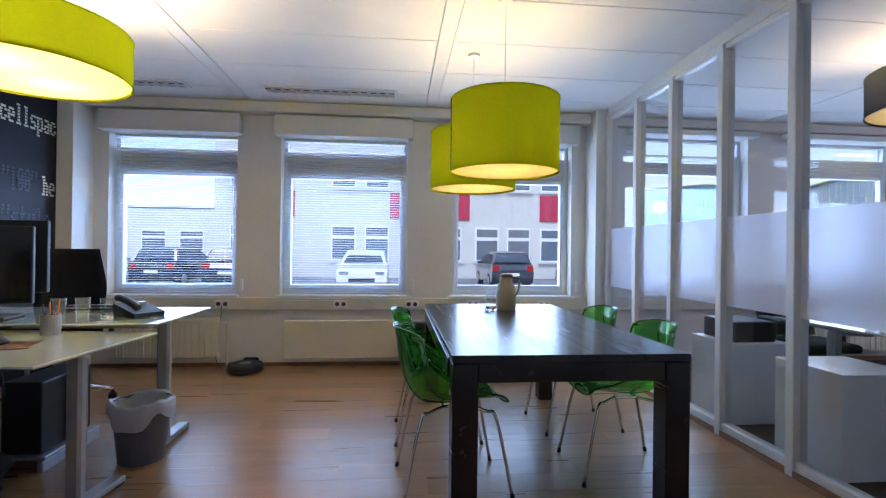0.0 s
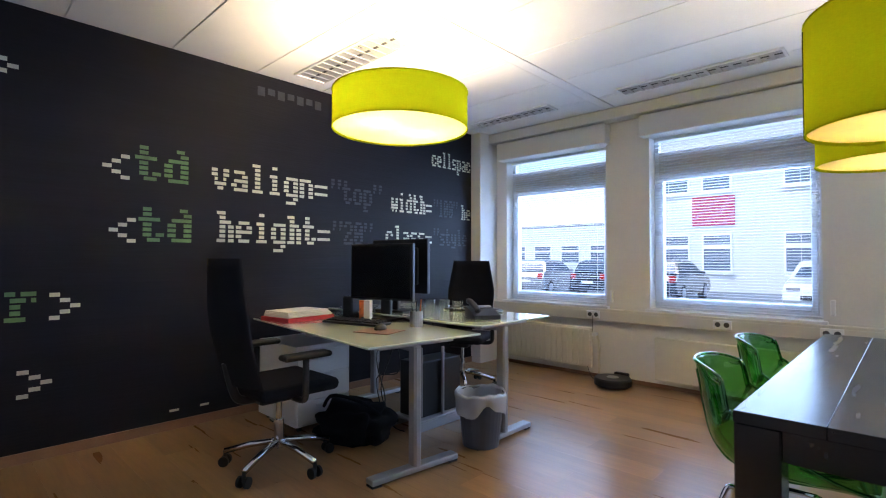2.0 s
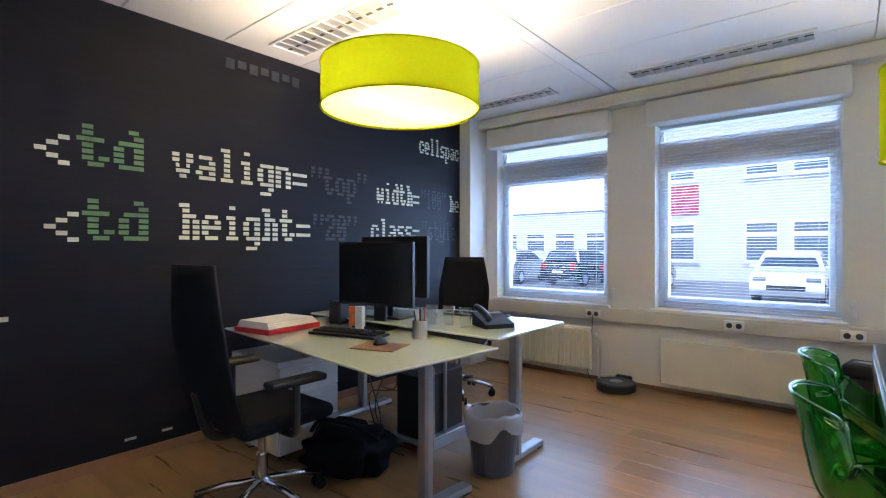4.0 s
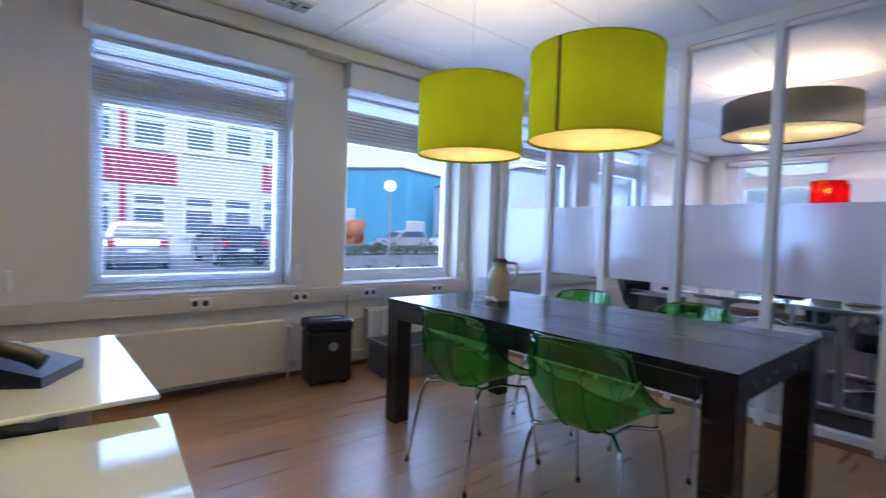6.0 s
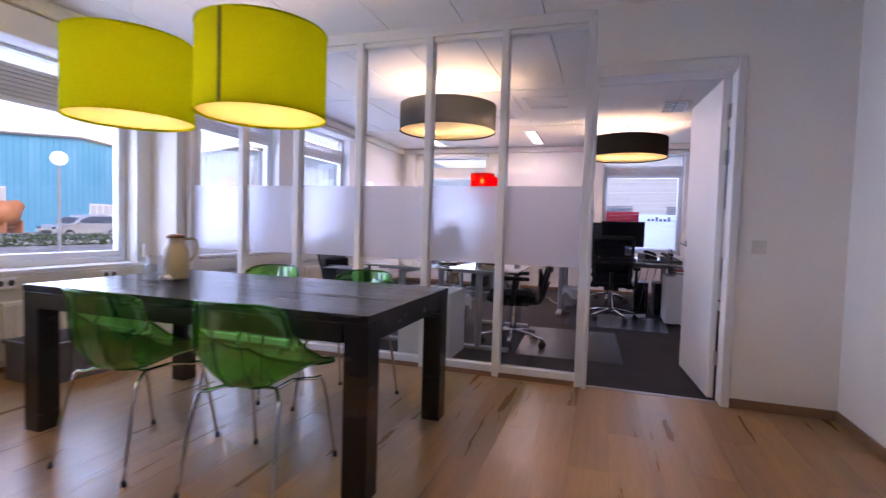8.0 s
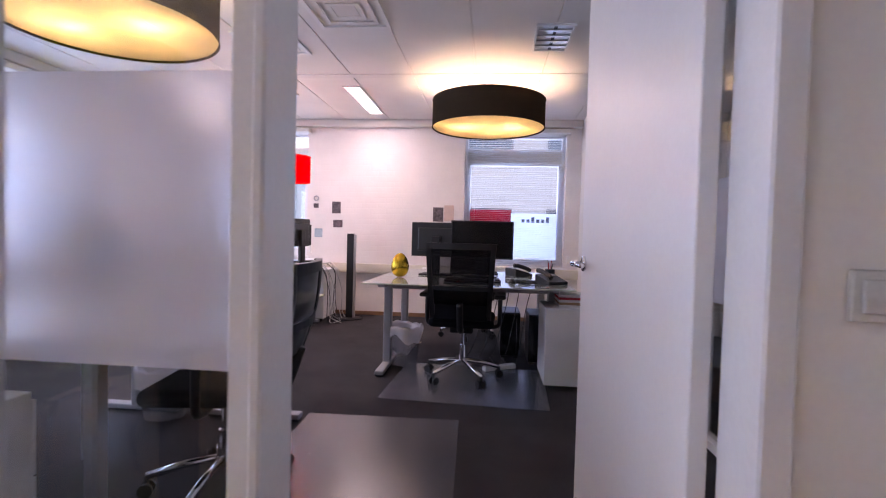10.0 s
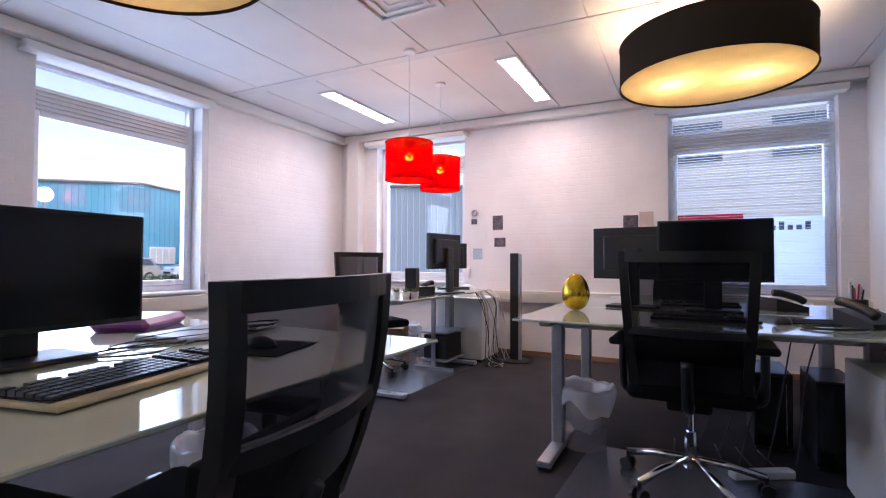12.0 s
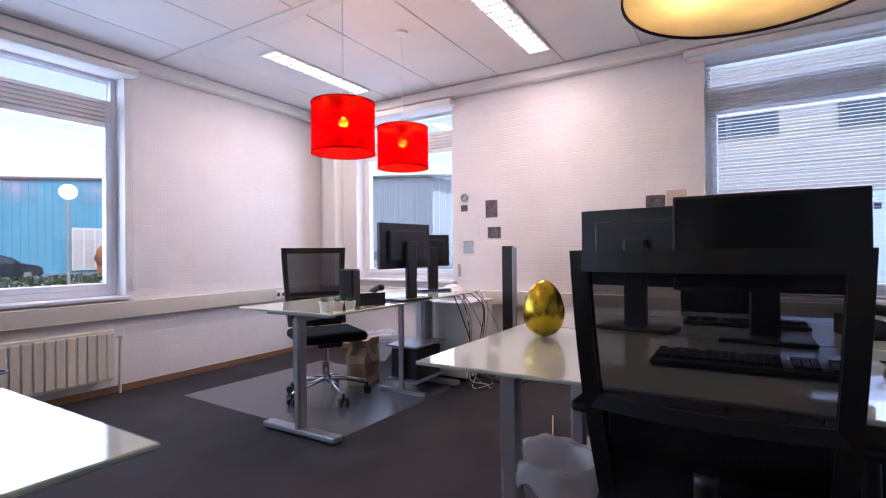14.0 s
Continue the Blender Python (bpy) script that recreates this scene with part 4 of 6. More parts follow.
louvre_light(6.43, 7.57, 4.00, 0.19, True, "lit white louvred fluorescent fitting in the ceiling")
louvre_light(6.43, 7.57, 2.20, 0.19, True, "lit white louvred fluorescent fitting in the ceiling")
louvre_light(-1.02, 0.18, 4.48, 0.20, False, "unlit louvred fluorescent fitting in the ceiling")
louvre_light(-2.60, -1.66, 4.44, 0.20, False, "unlit louvred fluorescent fitting in the ceiling")
louvre_light(-2.70, -1.62, 2.46, 0.28, False, "unlit louvred fluorescent fitting in the ceiling")
louvre_light(5.0, 5.5, 0.30, 0.28, False, "unlit louvred ceiling fitting above the office door")
for y in (4.02, 2.22):
    a = new("tube_light", bpy.data.lights.new("tube_light", "AREA"))
    a.data.shape, a.data.size, a.data.size_y, a.data.energy, a.data.color = "RECTANGLE", 1.1, 0.12, 14 * TUBEW, (1.0, 0.93, 0.92)
    a.location = (7.0, y, H - 0.02)


def vent(x, y, s, label):
    r = thing("ceiling_vent", x, y, H, 0, label, "ceiling vent", "square ceiling vents")
    for k, q in enumerate((s, s * 0.72, s * 0.44)):
        bm = bmesh.new()
        for a in ((-q, q, -q, -q + 0.03), (-q, q, q - 0.03, q), (-q, -q + 0.03, -q + 0.03, q - 0.03), (q - 0.03, q, -q + 0.03, q - 0.03)):
            box(bm, *a, -0.016 + 0.004 * k, -0.002)
        part("ring", bm, WHITE, r)
    pbox("plate", BAND, r, -s * 0.30, s * 0.30, -s * 0.30, s * 0.30, -0.006, -0.002, 0.001)


vent(0.72, 1.95, 0.26, "white square ceiling air vent")
vent(5.28, 2.52, 0.24, "white square ceiling air vent")
vent(4.75, 1.75, 0.26, "white square ceiling air vent")
sd = thing("smoke_detector", -0.95, 2.0, H, 0, "small white ceiling smoke detector", "smoke detector")
bm = bmesh.new()
lathe(bm, [(0.002, -0.045), (0.03, -0.045), (0.045, -0.03), (0.05, -0.001), (0.002, -0.001)], 20)
part("body", bm, WHITE, sd, smooth=True)

# ---- code on the black wall ----
wp = bpy.data.objects["wall_west"]


GLYPHS = {
    "<": "......|......|....##|..##..|##....|..##..|....##|......|......", ">": "......|......|##....|..##..|....##|..##..|##....|......|......",
    "t": ".##...|.##...|#####.|.##...|.##...|.##.##|..###.|......|......", "d": "...##.|....##|.#####|##..##|##..##|##..##|.#####|......|......",
    "v": "......|......|##..##|##..##|.#..#.|.####.|..##..|......|......", "a": "......|......|.####.|....##|.#####|##..##|.#####|......|......",
    "l": ".###..|..##..|..##..|..##..|..##..|..##..|.####.|......|......", "i": "..##..|......|.###..|..##..|..##..|..##..|.####.|......|......",
    "g": "......|......|.#####|##..##|##..##|##..##|.#####|....##|.####.", "n": "......|......|#####.|##..##|##..##|##..##|##..##|......|......",
    "=": "......|......|......|######|......|######|......|......|......", '"': "##..##|##..##|#...#.|......|......|......|......|......|......",
    "o": "......|......|.####.|##..##|##..##|##..##|.####.|......|......", "p": "......|......|#####.|##..##|##..##|##..##|#####.|##....|###...",
    "w": "......|......|##..##|##..##|######|######|.#..#.|......|......", "h": "###...|.##...|.####.|.##.##|.##.##|.##.##|###.##|......|......",
    "e": "......|......|.####.|##..##|######|##....|.####.|......|......", "c": "......|......|.####.|##..##|##....|##..##|.####.|......|......",
    "s": "......|......|.#####|##....|.####.|....##|#####.|......|......", "y": "......|......|##..##|##..##|##..##|.#####|....##|#####.|......",
    "r": "......|......|##.###|.###.#|.##...|.##...|####..|......|......", "0": ".####.|##..##|##.###|######|###.##|##..##|.####.|......|......",
    "1": "..##..|.###..|..##..|..##..|..##..|..##..|.####.|......|......", "2": ".####.|##..##|....##|..###.|.##...|##..##|######|......|......"}


def code(words, y0, y1, z, tall, mat):
    """Coarse dot-matrix lettering: each row of a letter is a flat dash."""
    bm = bmesh.new()
    adv = (y1 - y0) / (len(words) - 0.12)
    cw, ch = adv * 0.88 / 6, tall * 0.80 / 7
    for k, letter in enumerate(words):
        for j, row in enumerate(GLYPHS[letter].split("|")):
            i = 0
            while i < 6:
                if row[i] == "#":
                    e = i
                    while e < 6 and row[e] == "#":
                        e += 1
                    ya, zb = y0 + k * adv + i * cw, z + (6 - j) * ch
                    box(bm, BX + 0.001, BX + 0.0035, ya, ya + (e - i) * cw, zb + ch * 0.16, zb + ch * 0.86)
                    i = e
                i += 1
    part("lettering", bm, mat, wp, "printed dot-matrix code letters")


for words, y0, y1, z, tall, mat in (
        ("<", 1.11, 1.26, 1.68, 0.30, TXT_C), ("td", 1.29, 1.62, 1.69, 0.30, TXT_G), ("valign=", 1.78, 2.76, 1.68, 0.29, TXT_C), ('"top"', 2.80, 3.37, 1.67, 0.27, TXT_D),
        ("width=", 3.49, 4.05, 1.64, 0.25, TXT_C), ('"100"', 4.08, 4.46, 1.63, 0.24, TXT_D), ("he", 4.52, 4.68, 1.62, 0.22, TXT_C),
        ("<", 1.15, 1.30, 1.27, 0.30, TXT_C), ("td", 1.315, 1.645, 1.28, 0.30, TXT_G), ("height=", 1.82, 2.79, 1.29, 0.30, TXT_C), ('"20"', 2.82, 3.26, 1.30, 0.27, TXT_D),
        ("class=", 3.42, 4.05, 1.31, 0.25, TXT_C), ('"style', 4.08, 4.62, 1.32, 0.24, TXT_D), ("cellspac", 4.05, 4.68, 2.17, 0.22, TXT_C),
        ("r", 0.66, 0.80, 0.80, 0.32, TXT_G), (">", 0.86, 1.01, 0.80, 0.30, TXT_C), (">", 0.72, 0.88, 0.36, 0.30, TXT_C), (">", 0.55, 0.70, 2.18, 0.30, TXT_C)):
    code(words, y0, y1, z, tall, mat)
for k in range(7):
    pbox("print_bar", TXT_D, wp, BX + 0.001, BX + 0.004, 2.12 + 0.085 * k, 2.16 + 0.085 * k + 0.02, 2.46 + 0.02 * (k % 2), 2.53, 0)
for y in (1.52, 1.72, 2.86):
    pbox("print_bar", TXT_C, wp, BX + 0.001, BX + 0.004, y, y + 0.06, 0.12, 0.135, 0)


# ---- desks and chairs ----
def desk(x, y, rz, w, d, label, group, lift=0.0):
    """Glass-topped desk with T legs; local origin at the middle of the floor under it, long side along x."""
    r = thing("desk", x, y, 0, rz, label, "desk", group)
    pbox("glass_top", DESKG, r, -w / 2, w / 2, -d / 2, d / 2, 0.728 + lift, 0.74 + lift, 0.003)
    pbox("beam", STEEL, r, -w / 2 + 0.16, w / 2 - 0.16, -0.02, 0.02, 0.66 + lift, 0.71 + lift, 0.004)
    for s in (-1, 1):
        xx = s * (w / 2 - 0.13)
        leg = pbox("leg", STEEL, r, xx - 0.035, xx + 0.035, -0.025, 0.025, 0.03, 0.70 + lift, 0.012)
        pbox("inner_column", STEEL, leg, xx - 0.028, xx + 0.028, 0.0252, 0.034, 0.30, 0.68 + lift, 0.003)
        bm = bmesh.new()
        box(bm, xx - 0.035, xx + 0.035, -d / 2 + 0.09, d / 2 - 0.09, 0.012, 0.045, 0.008, 2)
        part("foot", bm, STEEL, leg)
        pbox("bracket", STEEL, leg, xx - 0.03, xx + 0.03, -d / 2 + 0.12, d / 2 - 0.12, 0.695 + lift, 0.727 + lift, 0.006)
        for e in (-1, 1):
            pbox("glide", BLACK, leg, xx - 0.03, xx + 0.03, e * (d / 2 - 0.12) - 0.03, e * (d / 2 - 0.12) + 0.03, 0.0, 0.012, 0.003)
    return r


def office_chair(x, y, rz, label, back="mesh", top=0.98, arms=True, turn=20):
    """Swivel chair; local +y is the way it faces."""
    r = thing("office_chair", x, y, 0, rz, label, "office chair", "black office chairs")
    for k in range(5):
        a = radians(72 * k + turn)
        c, s = math.cos(a), math.sin(a)
        bm = bmesh.new()
        tube(bm, [(0.03 * c, 0.03 * s, 0.135), (0.16 * c, 0.16 * s, 0.118), (0.30 * c, 0.30 * s, 0.082)], 0.017, 8)
        arm = part("base_arm", bm, CHROME, r, smooth=True)
        bm = bmesh.new()
        for e in (-1, 1):
            px, py = 0.30 * c - e * 0.014 * s, 0.30 * s + e * 0.014 * c
            rod(bm, (px, py, 0.029), (px - e * 0.016 * s, py + e * 0.016 * c, 0.029), 0.029, seg=14)
        rod(bm, (0.30 * c, 0.30 * s, 0.03), (0.30 * c, 0.30 * s, 0.085), 0.010)
        part("caster", bm, BLACK, arm)
    bm = bmesh.new()
    rod(bm, (0, 0, 0.10), (0, 0, 0.26), 0.030, 0.026)
    rod(bm, (0, 0, 0.26), (0, 0, 0.40), 0.016)
    part("gas_column", bm, CHROME, r, smooth=False)
    bm = bmesh.new()
    box(bm, -0.09, 0.09, -0.15, 0.13, 0.375, 0.425, 0.015, 2)
    part("mechanism", bm, BLACK, r)
    bm = bmesh.new()
    box(bm, -0.245, 0.245, -0.22, 0.25, 0.425, 0.495, 0.033, 3)
    part("seat", bm, BLACKC, r, smooth=False)
    zb = 0.50
    lean = lambda z: -0.235 - 0.10 * max(0, (z - zb)) / (top - zb) - 0.03 * math.sin(3.1 * max(0, (z - zb)) / (top - zb))
    hw = lambda z: 0.205 + 0.03 * (z - zb) / (top - zb)
    bm = bmesh.new()
    pts = [(0, -0.10, 0.40), (0, -0.22, 0.41), (0, -0.265, 0.47), (0, lean(0.62) - 0.035, 0.62)]
    tube(bm, smooth_pts(pts, 5), 0.024, 8)
    part("back_spine", bm, BLACK, r, smooth=True)
    if back == "mesh":
        zs = [zb + (top - zb) * k / 10 for k in range(11)]
        for s in (-1, 1):
            bm = bmesh.new()
            rows = [[bm.verts.new((s * (hw(z) + dx), lean(z) + dy, z)) for dx, dy in ((-0.018, -0.016), (0.018, -0.016), (0.018, 0.016), (-0.018, 0.016))] for z in zs]
            for a, b in zip(rows, rows[1:]):
                for k in range(4):
                    bm.faces.new((a[k], a[(k + 1) % 4], b[(k + 1) % 4], b[k]))
            bm.faces.new(rows[0]), bm.faces.new(rows[-1])
            part("back_post", bm, BLACK, r)
        for z, h, nm in ((top - 0.022, 0.045, "top_rail"), (zb + 0.235, 0.03, "lower_rail")):
            bm = bmesh.new()
            n = 10
            rows = [[bm.verts.new((hw(z) * (2 * k / n - 1), lean(z) - 0.035 * (1 - (2 * k / n - 1) ** 2) + dy, z + dz)) for dy, dz in ((-0.014, -h / 2), (0.014, -h / 2), (0.014, h / 2), (-0.014, h / 2))] for k in range(n + 1)]
            for a, b in zip(rows, rows[1:]):
                for k in range(4):
                    bm.faces.new((a[k], a[(k + 1) % 4], b[(k + 1) % 4], b[k]))
            bm.faces.new(rows[0]), bm.faces.new(rows[-1])
            part(nm, bm, BLACK, r)
        bm = bmesh.new()
        n, grid = 8, []
        for z in zs[2:]:
            grid.append([bm.verts.new((hw(z) * (2 * k / n - 1), lean(z) - 0.035 * (1 - (2 * k / n - 1) ** 2), min(z, top - 0.03))) for k in range(n + 1)])
        for a, b in zip(grid, grid[1:]):
            for k in range(n):
                bm.faces.new((a[k], a[k + 1], b[k + 1], b[k]))
        part("back_mesh", bm, MESHN, r, "see-through black mesh", True)
        bm = bmesh.new()
        box(bm, -0.20, 0.20, -0.262, -0.225, zb - 0.01, zb + 0.22, 0.015, 2)
        part("lumbar_pad", bm, BLACKC, r)
    else:
        bm = bmesh.new()
        n, m_, outer = 8, 12, []
        for side_ in (0, 1):
            g = []
            for j in range(m_ + 1):
                z = zb + (top - zb) * j / m_
                k_ = 1 - 0.28 * max(0, (j / m_ - 0.55)) / 0.45
                g.append([bm.verts.new((hw(z) * 1.06 * k_ * (2 * i / n - 1), lean(z) + 0.03 * (2 * i / n - 1) ** 2 - (0.045 if side_ else 0) * (1 - 0.7 * abs(2 * i / n - 1) ** 3), z)) for i in range(n + 1)])
            outer.append(g)
            for a, b in zip(g, g[1:]):
                for i in range(n):
                    bm.faces.new((a[i], a[i + 1], b[i + 1], b[i]))
        f, bk = outer
        ring = lambda g: g[0] + [row[-1] for row in g[1:]] + g[-1][-2::-1] + [row[0] for row in g[-2:0:-1]]
        ra, rb = ring(f), ring(bk)
        for k in range(len(ra)):
            bm.faces.new((ra[k], ra[(k + 1) % len(ra)], rb[(k + 1) % len(ra)], rb[k]))
        part("backrest", bm, BLACKC, r, "tall black upholstered back", True)
    if arms:
        for s in (-1, 1):
            bm = bmesh.new()
            tube(bm, smooth_pts([(s * 0.16, 0, 0.41), (s * 0.27, 0, 0.42), (s * 0.285, 0, 0.50), (s * 0.285, 0.0, 0.64)], 4), 0.018, 8)
            st = part("arm_post", bm, BLACK, r, smooth=True)
            bm = bmesh.new()
            box(bm, s * 0.285 - 0.045, s * 0.285 + 0.045, -0.14, 0.14, 0.64, 0.672, 0.015, 3)
            part("arm_pad", bm, BLACK, st)
    return r


def monitor(x, y, z, rz, w, h, label, lift=0.13, stand=SCREEN):
    """Flat screen; local -y is the side that is looked at."""
    r = thing("monitor", x, y, z, rz, label, "monitor", "computer monitors")
    bm = bmesh.new()
    box(bm, -w / 2, w / 2, -0.012, 0.018, lift, lift + h, 0.005, 2)
    box(bm, -w * 0.36, w * 0.36, 0.0185, 0.042, lift + h * 0.16, lift + h * 0.84, 0.01, 2)
    cs = part("casing", bm, BLACK, r)
    pbox("panel", SCREEN, cs, -w / 2 + 0.012, w / 2 - 0.012, -0.0136, -0.0125, lift + 0.016, lift + h - 0.012, 0)
    bm = bmesh.new()
    box(bm, -0.045, 0.045, 0.045, 0.075, 0.012, lift + h * 0.6, 0.008, 2)
    part("neck", bm, BLACK, r)
    bm = bmesh.new()
    box(bm, -0.14, 0.14, -0.06, 0.13, 0.0, 0.016, 0.008, 2)
    part("stand_base", bm, BLACK, r)
    return r


def keyboard(x, y, z, rz, w, label, body=BLACK, d=0.16):
    r = thing("keyboard", x, y, z, rz, label, "keyboard", "keyboards")
    bm = bmesh.new()
    box(bm, -w / 2, w / 2, -d / 2, d / 2, 0.003, 0.018, 0.006, 2)
    part("body", bm, body, r)
    pbox("key_well", BLACK, r, -w / 2 + 0.006, w / 2 - 0.006, -d / 2 + 0.028, d / 2 - 0.028, 0.0182, 0.020, 0.0005, "black key field")
    if d > 0.17:
        pbox("button_strip", DARKG, r, -w / 2 + 0.03, w * 0.1, d / 2 - 0.020, d / 2 - 0.012, 0.0182, 0.021, 0.001, "row of small dark buttons")
    for sx in (-1, 1):
        pbox("foot", BLACK, r, sx * w * 0.42 - 0.02, sx * w * 0.42 + 0.02, d / 2 - 0.03, d / 2 - 0.01, 0.0, 0.0028, 0)
    bm = bmesh.new()
    rows = 6
    pitch = (d - 0.060) / rows
    for j in range(rows):
        for i in range(22):
            if i in (15, 19) or (j == 0 and 4 <= i <= 8) or (j == rows - 1 and i in (1, 5, 10)):
                continue
            cx, cy = -w / 2 + 0.012 + (w - 0.024) * (i + 0.5) / 22, -d / 2 + 0.030 + pitch * (j + 0.5)
            kw = (w - 0.024) / 22
            box(bm, cx - kw * 0.44, cx + kw * 0.44, cy - pitch * 0.43, cy + pitch * 0.43, 0.0202, 0.028 + 0.0012 * j, 0.0012)
    kw = (w - 0.024) / 22
    box(bm, -w / 2 + 0.012 + kw * 4.06, -w / 2 + 0.012 + kw * 8.94, -d / 2 + 0.030 + pitch * 0.07, -d / 2 + 0.030 + pitch * 0.93, 0.0202, 0.028)
    tagged(part("keys", bm, KEYCAPS, r, "black keys"), kind="stuff")
    return r


def mouse(x, y, z, rz, label="black computer mouse on its pad"):
    bm = bmesh.new()
    bmesh.ops.create_uvsphere(bm, u_segments=16, v_segments=10, radius=1)
    for v in bm.verts:
        v.co = (v.co.x * 0.031, v.co.y * 0.055, max(0, v.co.z) * 0.036)
    r = solid("mouse", BLACK, bm, label, "computer mouse", "computer mice", smooth=True, m=pose(x, y, z, 0, 0, rz))
    return r


def flat(name, mat, x, y, z, rz, w, d, h, label, category, bev=0.002):
    bm = bmesh.new()
    box(bm, -w / 2, w / 2, -d / 2, d / 2, 0, h, bev)
    return solid(name, mat, bm, label, category, m=pose(x, y, z, 0, 0, rz))


def bin_(x, y, rz, h, label, wire):
    r = thing("waste_bin", x, y, 0, rz, label, "waste bin", "waste bins")
    bm = bmesh.new()
    R0, R1 = 0.115, 0.15
    if wire:
        lathe(bm, [(0.005, 0.004), (R0, 0.004), (R1, h), (R1 - 0.004, h), (R0 - 0.004, 0.008), (0.005, 0.008)], 28)
        part("bucket", bm, WIRE, r)
    else:
        lathe(bm, [(0.005, 0.004), (R0, 0.004), (R1, h), (R1 - 0.003, h), (R0 - 0.003, 0.008), (0.005, 0.008)], 28)
        part("bucket", bm, BAG, r)
    bm = bmesh.new()
    rnd = random.Random(int(x * 100))
    ph = rnd.uniform(0, 6)
    rings = lathe(bm, [(0.05, h - 0.24), (R1 - 0.05, h - 0.17), (R1 - 0.025, h - 0.09), (R1 - 0.010, h - 0.01), (R1 + 0.003, h + 0.012), (R1 + 0.015, h - 0.005), (R1 + 0.017, h - 0.05), (R1 + 0.012, h - 0.10)], 56)
    for j, ring in enumerate(rings):
        for i, v in enumerate(ring):
            a = 2 * math.pi * i / 56
            k = 1 + 0.014 * math.sin(9 * a + ph + 0.5 * j) + 0.008 * math.sin(17 * a + j) + (0.06 * math.sin(5 * a + j) if j < 3 else 0)
            v.co.x *= k
            v.co.y *= k
            v.co.z += 0.008 * math.sin(3 * a + ph) + 0.004 * math.sin(11 * a + 0.4 * j) + (0.030 * (math.sin(3 * a + ph) + 0.5 * math.sin(7 * a)) * (j - 5) / 2 if j > 5 else 0)
    part("bin_liner", bm, LINER, r, "crumpled white plastic bag folded over the rim", True)
    return r


def cable(pts, rad=0.003, mat=BLACK, label="thin black cable hanging loosely", name="cable"):
    bm = bmesh.new()
    tube(bm, smooth_pts(pts, 6), rad, 6)
    return solid(name, mat, bm, label, "cable", "loose cables", smooth=True)


def pedestal(x, y, rz, label, drawers=2, w=0.42, d=0.52, h=0.56):
    r = thing("drawer_pedestal", x, y, 0, rz, label, "drawer unit", "white drawer units")
    pbox("body", WHITE, r, -w / 2, w / 2, -d / 2 + 0.02, d / 2, 0.04, h, 0.003)
    hh = (h - 0.07) / drawers
    for k in range(drawers):
        f = pbox("drawer", WHITE, r, -w / 2 + 0.003, w / 2 - 0.003, -d / 2, -d / 2 + 0.0195, 0.045 + k * hh, 0.045 + (k + 1) * hh - 0.006, 0.003)
        pbox("handle", WHITE, f, -0.07, 0.07, -d / 2 - 0.012, -d / 2 - 0.0005, 0.045 + (k + 1) * hh - 0.05, 0.045 + (k + 1) * hh - 0.03, 0.004)
    for sx in (-1, 1):
        for sy in (-1, 1):
            bm = bmesh.new()
            rod(bm, (sx * (w / 2 - 0.05) - 0.01, sy * (d / 2 - 0.06), 0.02), (sx * (w / 2 - 0.05) + 0.01, sy * (d / 2 - 0.06), 0.02), 0.02)
            part("caster", bm, BLACK, r)
    return r


def desk_phone(x, y, z, rz, label):
    r = thing("desk_phone", x, y, z, rz, label, "telephone", "desk telephones")
    bm = bmesh.new()
    for v in ((-0.09, -0.09, 0.0), (0.09, -0.09, 0), (0.09, 0.1, 0), (-0.09, 0.1, 0), (-0.09, -0.09, 0.025), (0.09, -0.09, 0.025), (0.09, 0.1, 0.075), (-0.09, 0.1, 0.075)):
        bm.verts.new(v)
    bm.verts.ensure_lookup_table()
    for f in ((0, 3, 2, 1), (4, 5, 6, 7), (0, 1, 5, 4), (1, 2, 6, 5), (2, 3, 7, 6), (3, 0, 4, 7)):
        bm.faces.new([bm.verts[i] for i in f])
    part("body", bm, BLACK, r)
    bm = bmesh.new()
    tube(bm, smooth_pts([(-0.065, -0.08, 0.055), (-0.065, -0.04, 0.075), (-0.065, 0.05, 0.10), (-0.065, 0.10, 0.105)], 4), 0.02, 10)
    part("handset", bm, BLACK, r, smooth=True)
    pbox("display", STEEL, r, -0.02, 0.075, 0.045, 0.085, 0.063, 0.075, 0.002)
    return r


def tower(x, y, rz, h, label, led=False):
    r = thing("computer_tower", x, y, 0, rz, label, "computer", "computer towers")
    bm = bmesh.new()
    box(bm, -0.09, 0.09, -0.2, 0.2, 0.02, h, 0.008, 2)
    part("case", bm, BLACK, r)
    pbox("front_bezel", SCREEN, r, -0.085, 0.085, -0.212, -0.2005, 0.03, h - 0.01, 0.004)
    pbox("trim_strip", CHROME, r, 0.055, 0.06, -0.216, -0.2125, 0.05, h - 0.05, 0.001)
    if led:
        bm = bmesh.new()
        bmesh.ops.create_uvsphere(bm, u_segments=10, v_segments=6, radius=0.006, matrix=Matrix.Translation((0.03, -0.213, h - 0.08)))
        part("power_light", bm, LEDB, r, "small blue power light")
    for sx in (-0.06, 0.06):
        pbox("foot", BLACK, r, sx - 0.02, sx + 0.02, -0.18, 0.18, 0, 0.0195, 0.003)
    return r


